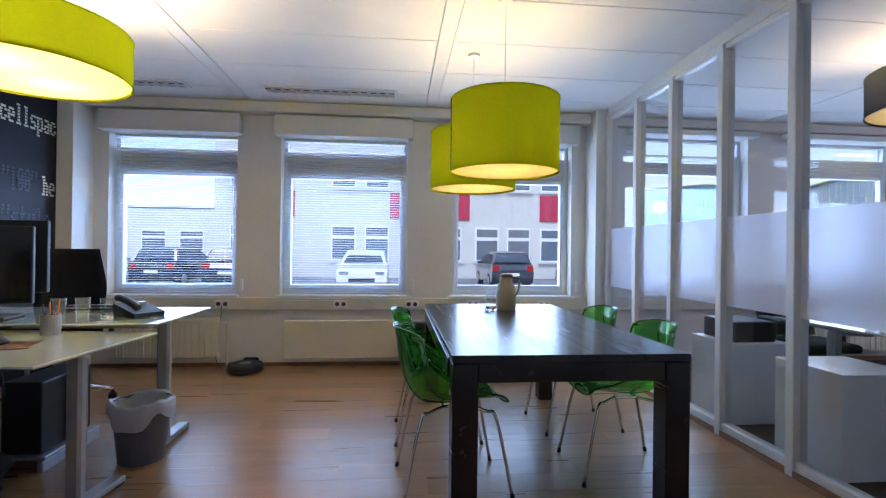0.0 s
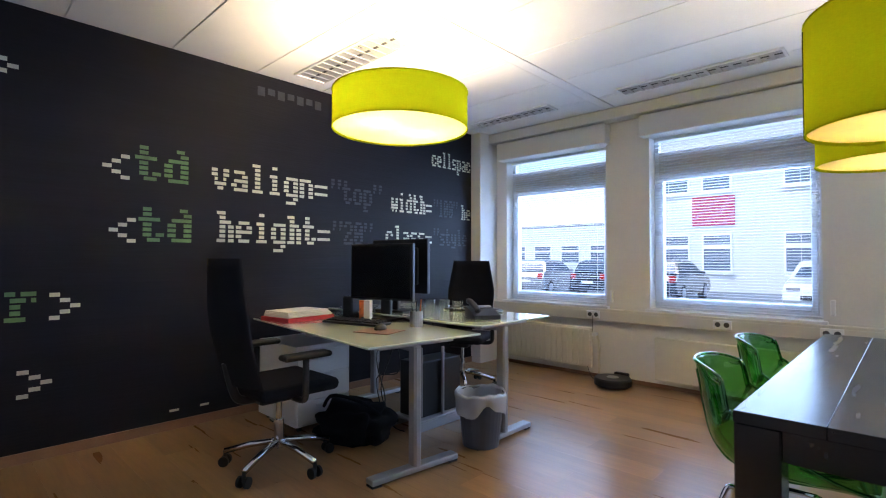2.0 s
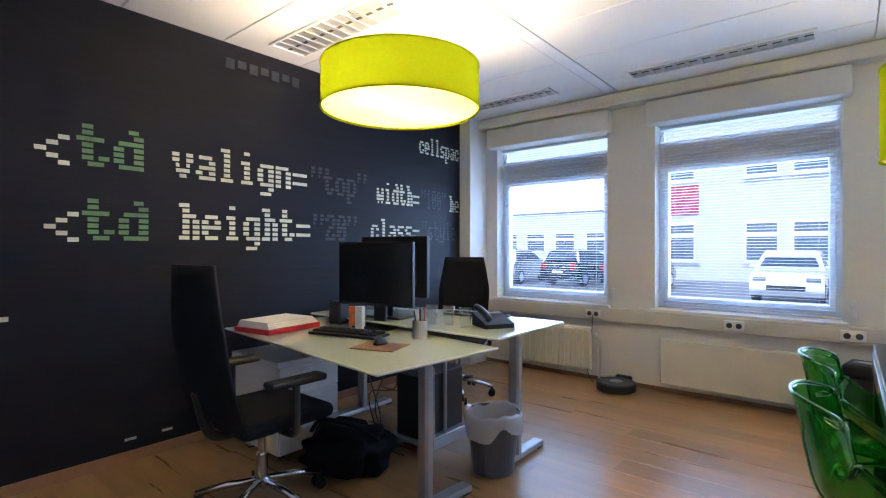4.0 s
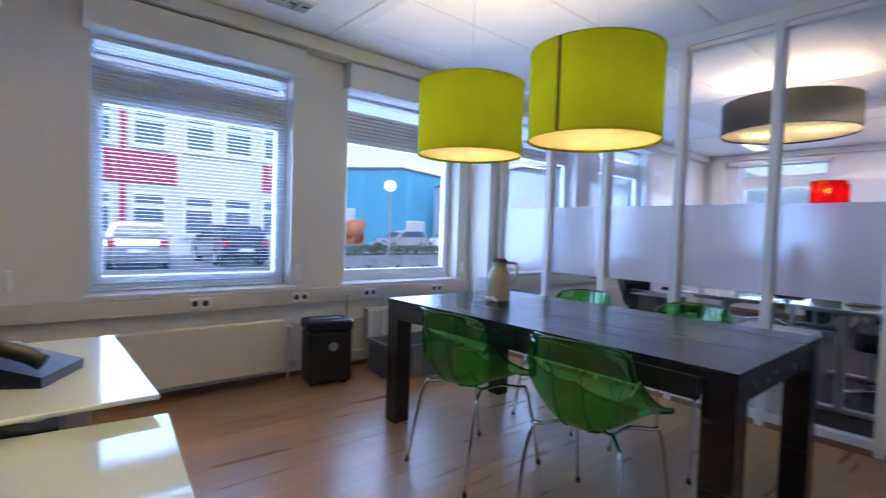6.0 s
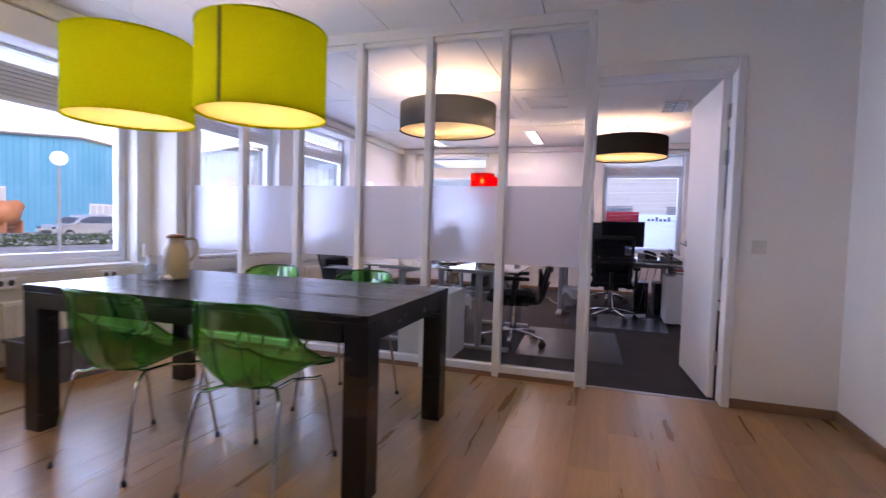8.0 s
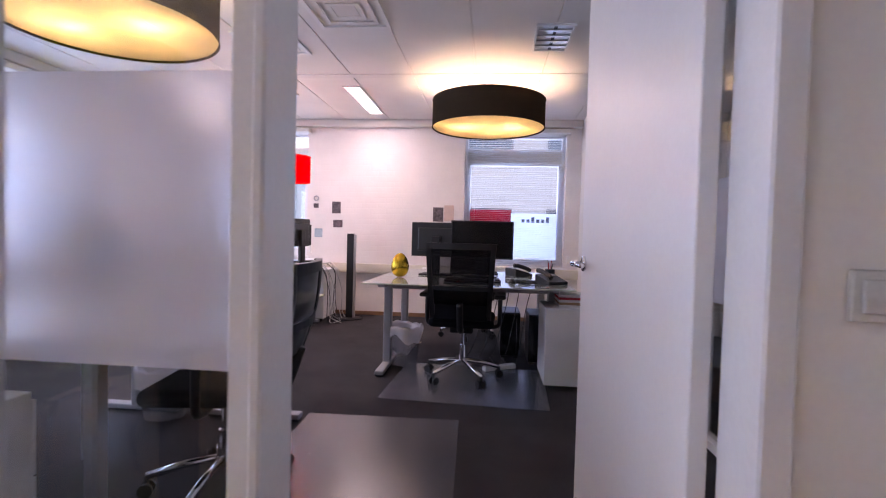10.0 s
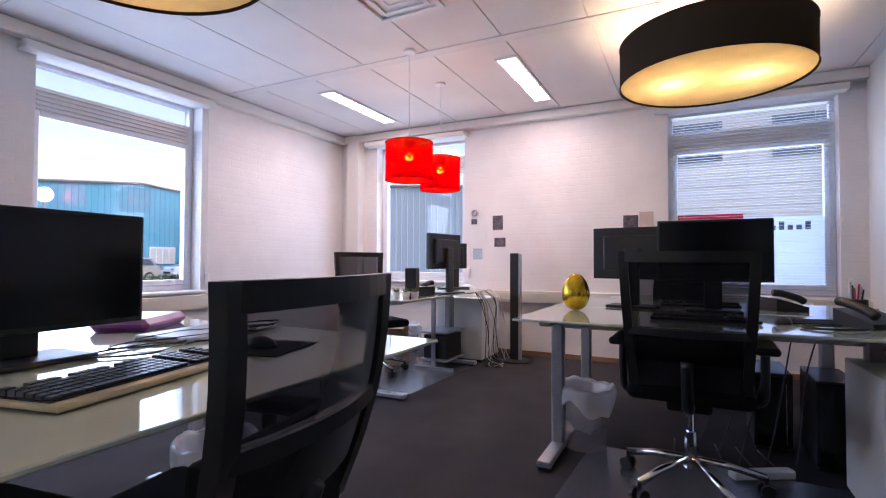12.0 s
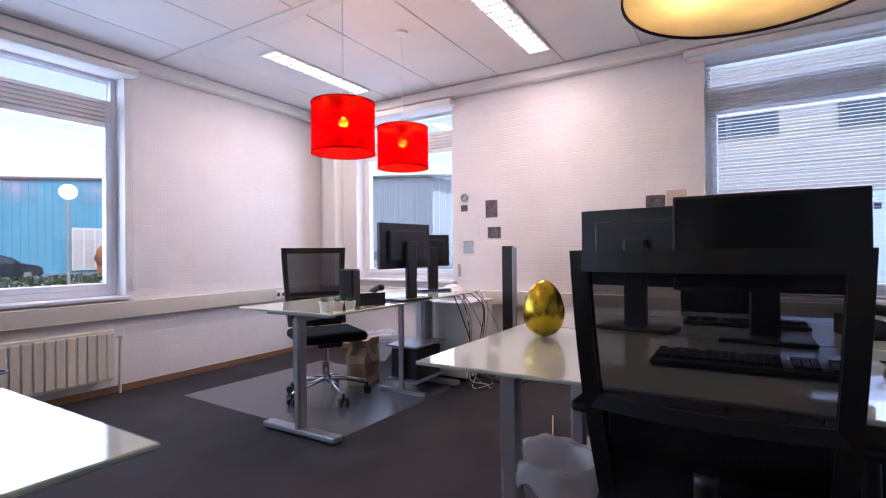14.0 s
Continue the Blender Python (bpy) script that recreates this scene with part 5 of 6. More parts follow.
# ---- meeting side: the table and its chairs ----
t = thing("dining_table", 0.94, 2.87, 0, 0, "black-brown stained wooden meeting table", "table")
n = 5
for k in range(n):
    a = -0.51 + 1.02 * k / n
    pbox("top_plank", TABLEW, t, a + 0.0004, a + 1.02 / n - 0.0004, -0.975, 0.975, 0.722, 0.755 - 0.0004 * (k % 2), 0.0012)
for sx in (-1, 1):
    pbox("side_apron", TABLEW, t, sx * 0.505 - 0.012 if sx < 0 else 0.493 - 0.012, (sx * 0.505 + 0.012) if sx < 0 else 0.505, -0.86, 0.86, 0.64, 0.7215, 0.002)
    for sy in (-1, 1):
        pbox("leg", TABLEW, t, sx * 0.455 - 0.054, sx * 0.455 + 0.054, sy * 0.92 - 0.054, sy * 0.92 + 0.054, 0, 0.7215, 0.004)
for sy in (-1, 1):
    pbox("end_apron", TABLEW, t, -0.40, 0.40, sy * 0.955 - 0.012, sy * 0.955 + 0.012, 0.64, 0.7215, 0.002)

c0 = thing("shell_chair", 0.47, 3.10, 0, 0, "transparent green plastic shell chair with chrome legs", "chair", "green chairs round the table")
prof = smooth_pts([(0.235, 0, 0.435), (0.20, 0, 0.452), (0.08, 0, 0.437), (-0.08, 0, 0.425), (-0.17, 0, 0.445), (-0.235, 0, 0.52), (-0.265, 0, 0.62), (-0.285, 0, 0.73), (-0.30, 0, 0.80)], 4)
bm = bmesh.new()
rows, nu = [], 20
for j, p in enumerate(prof):
    v = j / (len(prof) - 1)
    half = 0.225 + 0.02 * math.sin(v * math.pi) - 0.05 * max(0, v - 0.75) * 2
    curl = 0.20 * math.exp(-((v - 0.47) / 0.20) ** 2) + 0.03
    row = []
    for i in range(nu + 1):
        u = 2 * i / nu - 1
        up = curl * abs(u) ** 2.6
        fwd = 0.11 * abs(u) ** 2.4 * max(0, min(1, (v - 0.45) / 0.3))
        drop = -0.035 * abs(u) ** 4 * (1 if v > 0.92 else 0)
        row.append(bm.verts.new((p.x + fwd, half * u * (1 - 0.05 * abs(u) ** 3), p.z + up * (1 - 0.75 * max(0, (v - 0.55) / 0.45)) + drop)))
    rows.append(row)
for a, b in zip(rows, rows[1:]):
    for i in range(nu):
        bm.faces.new((a[i], a[i + 1], b[i + 1], b[i]))
sh = part("shell", bm, GREENP, c0, "clear green moulded shell", True)
so = sh.modifiers.new("thick", "SOLIDIFY")
so.thickness = 0.005
loop = [v.co.copy() for v in sh.data.vertices]
nr = len(prof)
edge = [loop[i] for i in range(nu + 1)] + [loop[j * (nu + 1) + nu] for j in range(1, nr)] + [loop[(nr - 1) * (nu + 1) + i] for i in range(nu - 1, -1, -1)] + [loop[j * (nu + 1)] for j in range(nr - 2, -1, -1)]
bm = bmesh.new()
tube(bm, edge, 0.006, 6)
part("shell_rim", bm, GREENE, c0, "thick darker green rim", True)
for f_ in (0.30, 0.70):
    bm = bmesh.new()
    tube(bm, [loop[j * (nu + 1) + int(nu * (f_ + (0.5 - f_) * 0.5 * math.sin(math.pi * j / (nr - 1)))) ] + Vector((0, 0, -0.004)) for j in range(3, nr - 2)], 0.004, 6)
    part("shell_rib", bm, GREENE, c0, "moulded rib in the shell", True)
for s in (-1, 1):
    for fx in (-1, 1):
        bm = bmesh.new()
        tube(bm, smooth_pts([(fx * 0.06, s * 0.10, 0.415), (fx * 0.14, s * 0.16, 0.405), (fx * 0.185, s * 0.19, 0.37), (fx * 0.26, s * 0.215, 0.008)], 5), 0.0085, 8)
        lg = part("leg", bm, CHROME, c0, smooth=True)
        bm = bmesh.new()
        rod(bm, (fx * 0.261, s * 0.2155, 0.0), (fx * 0.259, s * 0.2145, 0.02), 0.011)
        part("foot_cap", bm, BLACK, lg)
bm = bmesh.new()
for s in (-1, 1):
    rod(bm, (-0.065, s * 0.10, 0.415), (0.065, s * 0.10, 0.415), 0.008, seg=8)
rod(bm, (-0.06, -0.10, 0.415), (-0.06, 0.10, 0.415), 0.008, seg=8)
part("under_frame", bm, CHROME, c0)
copy_thing(c0, pose(0.49, 2.42, 0, 0, 0, 4))
copy_thing(c0, pose(1.42, 2.52, 0, 0, 0, 178))
copy_thing(c0, pose(1.42, 3.22, 0, 0, 0, 183))

j = thing("thermos_jug", 1.00, 3.45, 0.7555, -45, "beige thermos jug on the table", "jug")
bm = bmesh.new()
lathe(bm, [(0.004, 0), (0.066, 0), (0.072, 0.01), (0.072, 0.13), (0.066, 0.17), (0.045, 0.205), (0.042, 0.225), (0.050, 0.24), (0.004, 0.24)], 28)
part("body", bm, CREAMJ, j, smooth=True)
bm = bmesh.new()
lathe(bm, [(0.004, 0.262), (0.03, 0.262), (0.047, 0.255), (0.052, 0.241), (0.004, 0.241)], 24)
part("lid", bm, BROWN, j, smooth=True)
bm = bmesh.new()
tube(bm, smooth_pts([(0.045, 0, 0.235), (0.095, 0, 0.235), (0.11, 0, 0.20), (0.10, 0, 0.14), (0.07, 0, 0.10)], 5), 0.008, 8)
part("handle", bm, CREAMJ, j, smooth=True)
j = thing("glass_jar", 0.90, 3.50, 0.7555, 0, "clear glass jar on the table", "jar")
bm = bmesh.new()
lathe(bm, [(0.004, 0.0), (0.05, 0.0), (0.055, 0.02), (0.052, 0.09), (0.035, 0.115), (0.036, 0.14), (0.033, 0.14), (0.032, 0.113), (0.049, 0.088), (0.051, 0.02), (0.004, 0.006)], 24)
part("body", bm, GLASS, j, smooth=True)
bm = bmesh.new()
rnd = random.Random(5)
for k in range(8):
    bmesh.ops.create_icosphere(bm, subdivisions=1, radius=0.013, matrix=Matrix.Translation((0.88 + rnd.uniform(-.03, .04), 3.40 + rnd.uniform(-.03, .03), 0.7665 + rnd.uniform(0, .012))))
solid("sugar_packets", PAPER, bm, "small white packets beside the jar", "packets", kind="stuff")

# robot vacuum, shredder, crate
r = thing("robot_vacuum", -1.22, 4.74, 0, 0, "round black robot vacuum cleaner on the floor", "robot vacuum")
bm = bmesh.new()
lathe(bm, [(0.004, 0.015), (0.15, 0.015), (0.165, 0.025), (0.165, 0.075), (0.155, 0.088), (0.004, 0.09)], 40)
part("body", bm, BLACK, r, smooth=False)
bm = bmesh.new()
lathe(bm, [(0.004, 0.0945), (0.05, 0.0945), (0.055, 0.0905), (0.004, 0.0905)], 24)
part("button", bm, STEEL, r)
pbox("charging_dock", BLACK, r, -0.07, 0.07, 0.168, 0.215, 0.0, 0.10, 0.01)
for sx in (-1, 1):
    pbox("wheel", TYRE, r, sx * 0.11 - 0.012, sx * 0.11 + 0.012, -0.03, 0.03, 0, 0.05, 0.008)
cable([(-1.22, 4.955, 0.02), (-1.35, 4.93, 0.008), (-1.50, 4.9, 0.008), (-1.56, 4.9, 0.2), (-1.52, 4.93, 0.45), (-1.51, 4.93, 0.62)], 0.003, BLACK, "thin black cable running up to the wall socket")
r = thing("paper_shredder", 0.49, 4.74, 0, -12, "black office paper shredder beside the radiator", "paper shredder")
bm = bmesh.new()
box(bm, -0.165, 0.165, -0.118, 0.118, 0.02, 0.40, 0.02, 3)
part("bin", bm, BLACK, r)
bm = bmesh.new()
box(bm, -0.175, 0.175, -0.125, 0.125, 0.402, 0.485, 0.025, 3)
part("head", bm, BLACK, r)
pbox("paper_slot", STEEL, r, -0.13, 0.10, -0.04, 0.02, 0.4852, 0.491, 0.002, "grey paper slot")
bm = bmesh.new()
rod(bm, (0.02, -0.1182, 0.29), (0.02, -0.124, 0.29), 0.036, seg=6)
part("badge", bm, STEEL, r, "silver badge")
for sx in (-1, 1):
    pbox("foot", BLACK, r, sx * 0.12 - 0.02, sx * 0.12 + 0.02, -0.09, 0.09, 0, 0.019, 0.004)
cable([(0.62, 4.83, 0.40), (0.70, 4.88, 0.45), (0.74, 4.9, 0.35), (0.76, 4.92, 0.5), (0.77, 4.93, 0.62)], 0.004, BLACK, "black cable of the shredder at the socket")
r = thing("storage_crate", 1.20, 4.60, 0, -4, "grey plastic storage crate on the floor", "crate")
for nm, a in (("front_side", (-0.30, 0.30, -0.20, -0.19)), ("back_side", (-0.30, 0.30, 0.19, 0.20)), ("end_side", (-0.30, -0.29, -0.19, 0.19)), ("end_side", (0.29, 0.30, -0.19, 0.19))):
    pbox(nm, CRATE, r, *a, 0.0, 0.27, 0.002)
pbox("bottom", CRATE, r, -0.289, 0.289, -0.189, 0.189, 0.005, 0.012, 0)
bm = bmesh.new()
for a in ((-0.315, 0.315, -0.215, -0.201), (-0.315, 0.315, 0.201, 0.215), (-0.315, -0.301, -0.201, 0.201), (0.301, 0.315, -0.201, 0.201)):
    box(bm, *a, 0.245, 0.272, 0.003)
part("rim", bm, CRATE, r)
for k in range(5):
    pbox("rib", CRATE, r, -0.25 + 0.12 * k, -0.24 + 0.12 * k, -0.213, -0.2005, 0.02, 0.2445, 0.001)

# ---- meeting side: the two desks ----
desk(-1.863, 2.30, -6.3, 1.60, 0.76, "desk with a pale green-white glass top and silver legs", "glass desks")
desk(-1.84, 2.985, 0, 1.60, 0.75, "desk with a pale green-white glass top raised a little higher", "glass desks", 0.04)
office_chair(-1.83, 1.76, 0, "black office chair with a tall fabric back", "solid", 1.17, True, 10)
office_chair(-2.24, 3.80, 205, "black office chair behind the far desk", "solid", 1.16, True, 40)
monitor(-1.95, 2.60, 0.7405, 12, 0.56, 0.40, "black flat monitor on the near desk", 0.14)
monitor(-2.02, 2.84, 0.7805, 186, 0.56, 0.40, "black flat monitor turned to the far desk", 0.14)
keyboard(-1.88, 2.33, 0.7405, 14, 0.46, "black keyboard on the near desk")
flat("mouse_pad", BROWN, -1.50, 2.22, 0.7405, 18, 0.24, 0.20, 0.004, "brown leather mouse pad on the glass desk", "mouse pad")
mouse(-1.54, 2.26, 0.745, 20)
r = thing("pen_cup", -1.50, 2.52, 0.7405, 0, "silver wire pen cup with orange pens", "pen cup")
bm = bmesh.new()
lathe(bm, [(0.003, 0), (0.042, 0), (0.042, 0.10), (0.040, 0.10), (0.040, 0.003), (0.003, 0.003)], 20)
part("cup", bm, STEEL, r)
for k in range(4):
    bm = bmesh.new()
    rod(bm, (0.01 * (k - 1.5), 0.01 * (k % 2), 0.004), (0.022 * (k - 1.5), 0.02 * (k % 2) - 0.01, 0.15 + 0.008 * k), 0.004, seg=7)
    part("pen", bm, ORANGE if k % 2 else BLACK, r)
r = thing("paper_stack", -2.40, 2.20, 0.7405, 8, "stack of white papers on a red folder", "paper stack")
pbox("folder", REDP, r, -0.15, 0.16, -0.20, 0.20, 0, 0.03, 0.003, "red folder")
for k in range(4):
    p = pbox("sheet_bundle", PAPER, r, -0.13 + 0.006 * k, 0.15 - 0.004 * k, -0.19, 0.19 - 0.01 * k, 0.031 + 0.010 * k, 0.0405 + 0.010 * k, 0.001)
flat("photo_card", ORANGE, -2.08, 2.56, 0.7405, 25, 0.10, 0.015, 0.13, "small orange picture card standing on the desk", "card")
flat("white_box", PAPER, -2.00, 2.52, 0.7405, 20, 0.05, 0.04, 0.14, "small white upright box on the desk", "box")
flat("speaker", BLACK, -2.28, 2.58, 0.7405, 10, 0.10, 0.10, 0.15, "small black desk speaker", "speaker", 0.01)
for x, y in ((-1.52, 2.80), (-1.38, 2.78), (-1.62, 2.76)):
    r = thing("drinking_glass", x, y, 0.7805, 0, "clear drinking glass on the desk", "drinking glass", "drinking glasses")
    bm = bmesh.new()
    lathe(bm, [(0.003, 0), (0.030, 0), (0.036, 0.115), (0.034, 0.115), (0.028, 0.008), (0.003, 0.008)], 20)
    part("tumbler", bm, clear("tumbler_glass", (0.93, 0.95, 0.96)), r, smooth=True)
desk_phone(-1.28, 2.92, 0.7805, 60, "black and grey desk phone on the far desk")
keyboard(-1.62, 3.22, 0.7805, 186, 0.44, "black keyboard on the far desk")
bin_(-1.20, 2.80, 0, 0.33, "grey wire waste bin with a white liner", True)
r = thing("shoulder_bag", -1.86, 2.30, 0, 20, "black cloth bag lying under the desk", "bag")
bm = bmesh.new()
bmesh.ops.create_icosphere(bm, subdivisions=4, radius=1)
for v in bm.verts:
    k = 1 + 0.40 * noise.noise(v.co * 2.4)
    v.co = (math.copysign(abs(v.co.x) ** 0.6, v.co.x) * 0.23 * k, math.copysign(abs(v.co.y) ** 0.6, v.co.y) * 0.16 * k, max(-0.6, v.co.z) * 0.15 * k + 0.09)
    v.co.z = max(0.0, v.co.z)
part("body", bm, BLACKC, r, smooth=True)
bm = bmesh.new()
tube(bm, smooth_pts([(-0.2, -0.05, 0.2), (-0.08, -0.12, 0.30), (0.1, -0.1, 0.28), (0.2, 0.0, 0.18)], 5), 0.012, 6)
part("strap", bm, BLACKC, r, smooth=True)
r = thing("computer_holder", -1.75, 2.90, 0, 0, "silver trolley with a computer under the desk", "trolley")
pbox("shelf", STEEL, r, -0.14, 0.14, -0.24, 0.24, 0.06, 0.08, 0.004)
for sx in (-1, 1):
    bm = bmesh.new()
    rod(bm, (sx * 0.12, 0, 0.08), (sx * 0.12, 0, 0.55), 0.012)
    part("upright", bm, STEEL, r)
    pbox("foot", STEEL, r, sx * 0.12 - 0.015, sx * 0.12 + 0.015, -0.25, 0.25, 0, 0.0595, 0.005)
bm = bmesh.new()
box(bm, -0.10, 0.10, -0.21, 0.21, 0.081, 0.46, 0.008, 2)
part("computer", bm, BLACK, r)
pedestal(-2.45, 2.28, 90, "white drawer unit under the desk", 3, 0.42, 0.55, 0.58)
cable([(-1.8, 2.65, 0.72), (-1.85, 2.6, 0.5), (-1.95, 2.6, 0.25), (-1.85, 2.62, 0.02), (-1.7, 2.6, 0.01)], 0.004)
cable([(-1.95, 2.62, 0.72), (-2.0, 2.6, 0.45), (-1.88, 2.58, 0.2), (-2.0, 2.62, 0.01), (-2.15, 2.6, 0.01)], 0.004)
cable([(-1.9, 2.66, 0.72), (-1.8, 2.64, 0.4), (-2.05, 2.64, 0.3), (-1.95, 2.64, 0.01)], 0.004)


# ---- office: desks by the partition ----
desk(3.62, 2.09, 0, 1.45, 0.74, "glass-topped desk beside the partition", "glass desks")
desk(3.62, 2.84, 0, 1.45, 0.72, "glass-topped desk under the window", "glass desks")
office_chair(3.43, 1.84, 8, "black mesh-back office chair at the near desk", "mesh", 0.99, True, 30)
monitor(3.46, 2.47, 0.7405, 4, 0.60, 0.33, "large black flat monitor on the near desk", 0.085)
keyboard(3.49, 2.07, 0.7405, 11, 0.50, "black and cream keyboard on the near desk", GOLDK, 0.20)
flat("mouse_pad", BLACKC, 3.93, 2.12, 0.7405, 15, 0.26, 0.22, 0.004, "black mouse pad on the glass desk", "mouse pad")
mouse(3.92, 2.13, 0.745, 10)
flat("laptop", STEEL, 4.02, 2.55, 0.7405, 8, 0.34, 0.24, 0.018, "closed silver laptop on the desk", "laptop", 0.006)
for k in range(6):
    rnd = random.Random(20 + k)
    cx, cy = 3.72 + 0.10 * k, 2.42 + 0.05 * (k % 3)
    cable([(cx + 0.14 * math.cos(a) * (1 + rnd.uniform(-.3, .3)), cy + 0.07 * math.sin(a) * (1 + rnd.uniform(-.3, .3)), 0.746 + 0.006 * (k % 3)) for a in [0.9 * i for i in range(9)]], 0.0028)
pedestal(2.66, 2.40, 90, "white two-drawer pedestal behind the glass", 2, 0.44, 0.46, 0.58)
pedestal(2.66, 3.22, 90, "white two-drawer pedestal behind the glass", 2, 0.44, 0.46, 0.58)
bin_(4.16, 2.62, 0, 0.30, "clear plastic waste bin with a white liner under the desk", False)
flat("purple_case", PURPLE, 4.05, 2.95, 0.7405, 30, 0.34, 0.22, 0.05, "glossy purple case lying on the desk", "case", 0.02)
flat("black_tray", BLACK, 2.64, 3.22, 0.5805, 0, 0.30, 0.34, 0.14, "black letter tray on the drawer unit", "letter tray", 0.008)
office_chair(3.55, 3.62, 175, "black mesh-back office chair by the window", "mesh", 0.98, True, 0)


def floor_mat(x, y, rz, w, d, label):
    bm = bmesh.new()
    box(bm, -w / 2, w / 2, -d / 2, d / 2, -0.001, 0.003, 0.001)
    return solid("chair_mat", TRANSL, bm, label, "floor mat", "clear chair mats", m=pose(x, y, 0, 0, 0, rz))


floor_mat(3.70, 1.32, 2, 1.30, 0.92, "clear plastic chair mat on the carpet")
floor_mat(5.12, 0.86, -3, 0.95, 1.15, "clear plastic chair mat on the carpet")
floor_mat(6.66, 3.62, -2, 1.36, 1.62, "grey plastic chair mat on the carpet")

# ---- office: the pair of desks in the middle ----
desk(5.47, 0.89, 90, 1.60, 0.80, "glass-topped desk with a gold egg on it", "glass desks")
desk(6.29, 0.89, 90, 1.60, 0.80, "glass-topped desk facing the side window", "glass desks")
office_chair(5.27, 0.92, -92, "black mesh-back office chair at the middle desk", "mesh", 1.06, True, 15)
office_chair(6.86, 0.95, 90, "black office chair on the far side of the desk", "solid", 1.05, True, 15)
monitor(5.86, 0.80, 0.7405, -90, 0.56, 0.34, "black flat monitor on the middle desk", 0.17)
monitor(6.02, 1.22, 0.7405, 80, 0.50, 0.32, "black flat monitor seen from behind", 0.17)
keyboard(5.42, 0.86, 0.7405, -90, 0.46, "black keyboard on the middle desk")
keyboard(6.26, 0.86, 0.7405, 90, 0.44, "black keyboard on the far desk")
mouse(5.46, 0.54, 0.7405, -80)
flat("mouse_pad", BLACKC, 5.60, 0.40, 0.7405, -80, 0.25, 0.21, 0.004, "black mouse pad with a small object", "mouse pad")
desk_phone(5.48, 0.22, 0.7405, -60, "black desk phone with a coiled cord")
desk_phone(6.20, 0.44, 0.7405, 30, "black desk phone on the far desk")
cable([(5.38, 0.24, 0.75), (5.30, 0.30, 0.747), (5.26, 0.42, 0.747), (5.32, 0.50, 0.747), (5.38, 0.42, 0.747), (5.42, 0.34, 0.747)], 0.005)
r = thing("pen_cup", 5.78, 0.20, 0.7405, 0, "black pen cup full of pens", "pen cup")
bm = bmesh.new()
lathe(bm, [(0.003, 0), (0.042, 0), (0.042, 0.10), (0.039, 0.10), (0.039, 0.003), (0.003, 0.003)], 20)
part("cup", bm, BLACK, r)
for k in range(6):
    bm = bmesh.new()
    rod(bm, (0.009 * (k - 2.5), 0.01 * (k % 2), 0.004), (0.016 * (k - 2.5), 0.03 * (k % 2) - 0.015, 0.15 + 0.006 * k), 0.004, seg=7)
    part("pen", bm, (BLACK, REDP, STEEL)[k % 3], r)
egg = thing("golden_egg", 5.64, 1.50, 0.7405, 0, "large gold leaf egg on the glass desk", "ornament")
bm = bmesh.new()
lathe(bm, [(0.001 + 0.076 * math.sin(a) * (1 - 0.16 * (-math.cos(a))), 0.105 - 0.105 * math.cos(a)) for a in [math.pi * k / 20 for k in range(21)]], 32)
part("shell", bm, GOLD, egg, smooth=True)
bin_(5.58, 1.44, 0, 0.33, "clear plastic waste bin with a white liner", False)
tower(5.95, 0.28, -90, 0.44, "black computer tower with a blue light under the desk", True)
tower(6.15, 0.52, -90, 0.42, "black computer tower under the desk")
for k in range(5):
    rnd = random.Random(60 + k)
    cable([(5.75 + 0.04 * k, 0.35 + 0.1 * k, 0.70), (5.80, 0.4 + 0.08 * k, 0.45 + 0.05 * k), (5.72 + rnd.uniform(-.1, .1), 0.45 + 0.1 * k, 0.15), (5.6 + rnd.uniform(-.15, .15), 0.5 + 0.12 * k, 0.012), (5.9, 0.6 + 0.1 * k, 0.012)], 0.004)
flat("power_strip", WHITE, 5.55, 0.62, 0.0, -60, 0.30, 0.055, 0.04, "white power strip on the carpet", "power strip", 0.006)
r = pedestal(5.28, 0.02, 0, "white drawer unit with papers on it beside the desk", 2, 0.48, 0.58, 0.60)
r = thing("paper_stack", 5.28, 0.05, 0.6005, 0, "pile of magazines and papers on the drawer unit", "paper stack")
for k in range(5):
    pbox("magazine", (PAPER, KRAFT, PAPER, REDP, PAPER)[k], r, -0.14 + 0.008 * k, 0.13 + 0.006 * k, -0.19 + 0.004 * k, 0.15, 0.018 * k, 0.018 * k + 0.0175, 0.001)
r = thing("handbag", 5.02, -0.20, 0, 80, "brown leather handbag on the carpet", "bag")
bm = bmesh.new()
box(bm, -0.16, 0.16, -0.07, 0.07, 0, 0.24, 0.03, 3)
part("body", bm, BROWN, r)
bm = bmesh.new()
tube(bm, smooth_pts([(-0.09, 0, 0.235), (-0.07, 0, 0.33), (0, 0, 0.37), (0.07, 0, 0.33), (0.09, 0, 0.235)], 5), 0.008, 6)
part("handle", bm, BROWN, r, smooth=True)
cable([(6.9, 1.9, 0.01), (6.6, 1.80, 0.01), (6.3, 1.72, 0.01), (6.1, 1.55, 0.01), (6.4, 1.4, 0.01)], 0.005, GOLDK, "cream cable lying on the carpet")

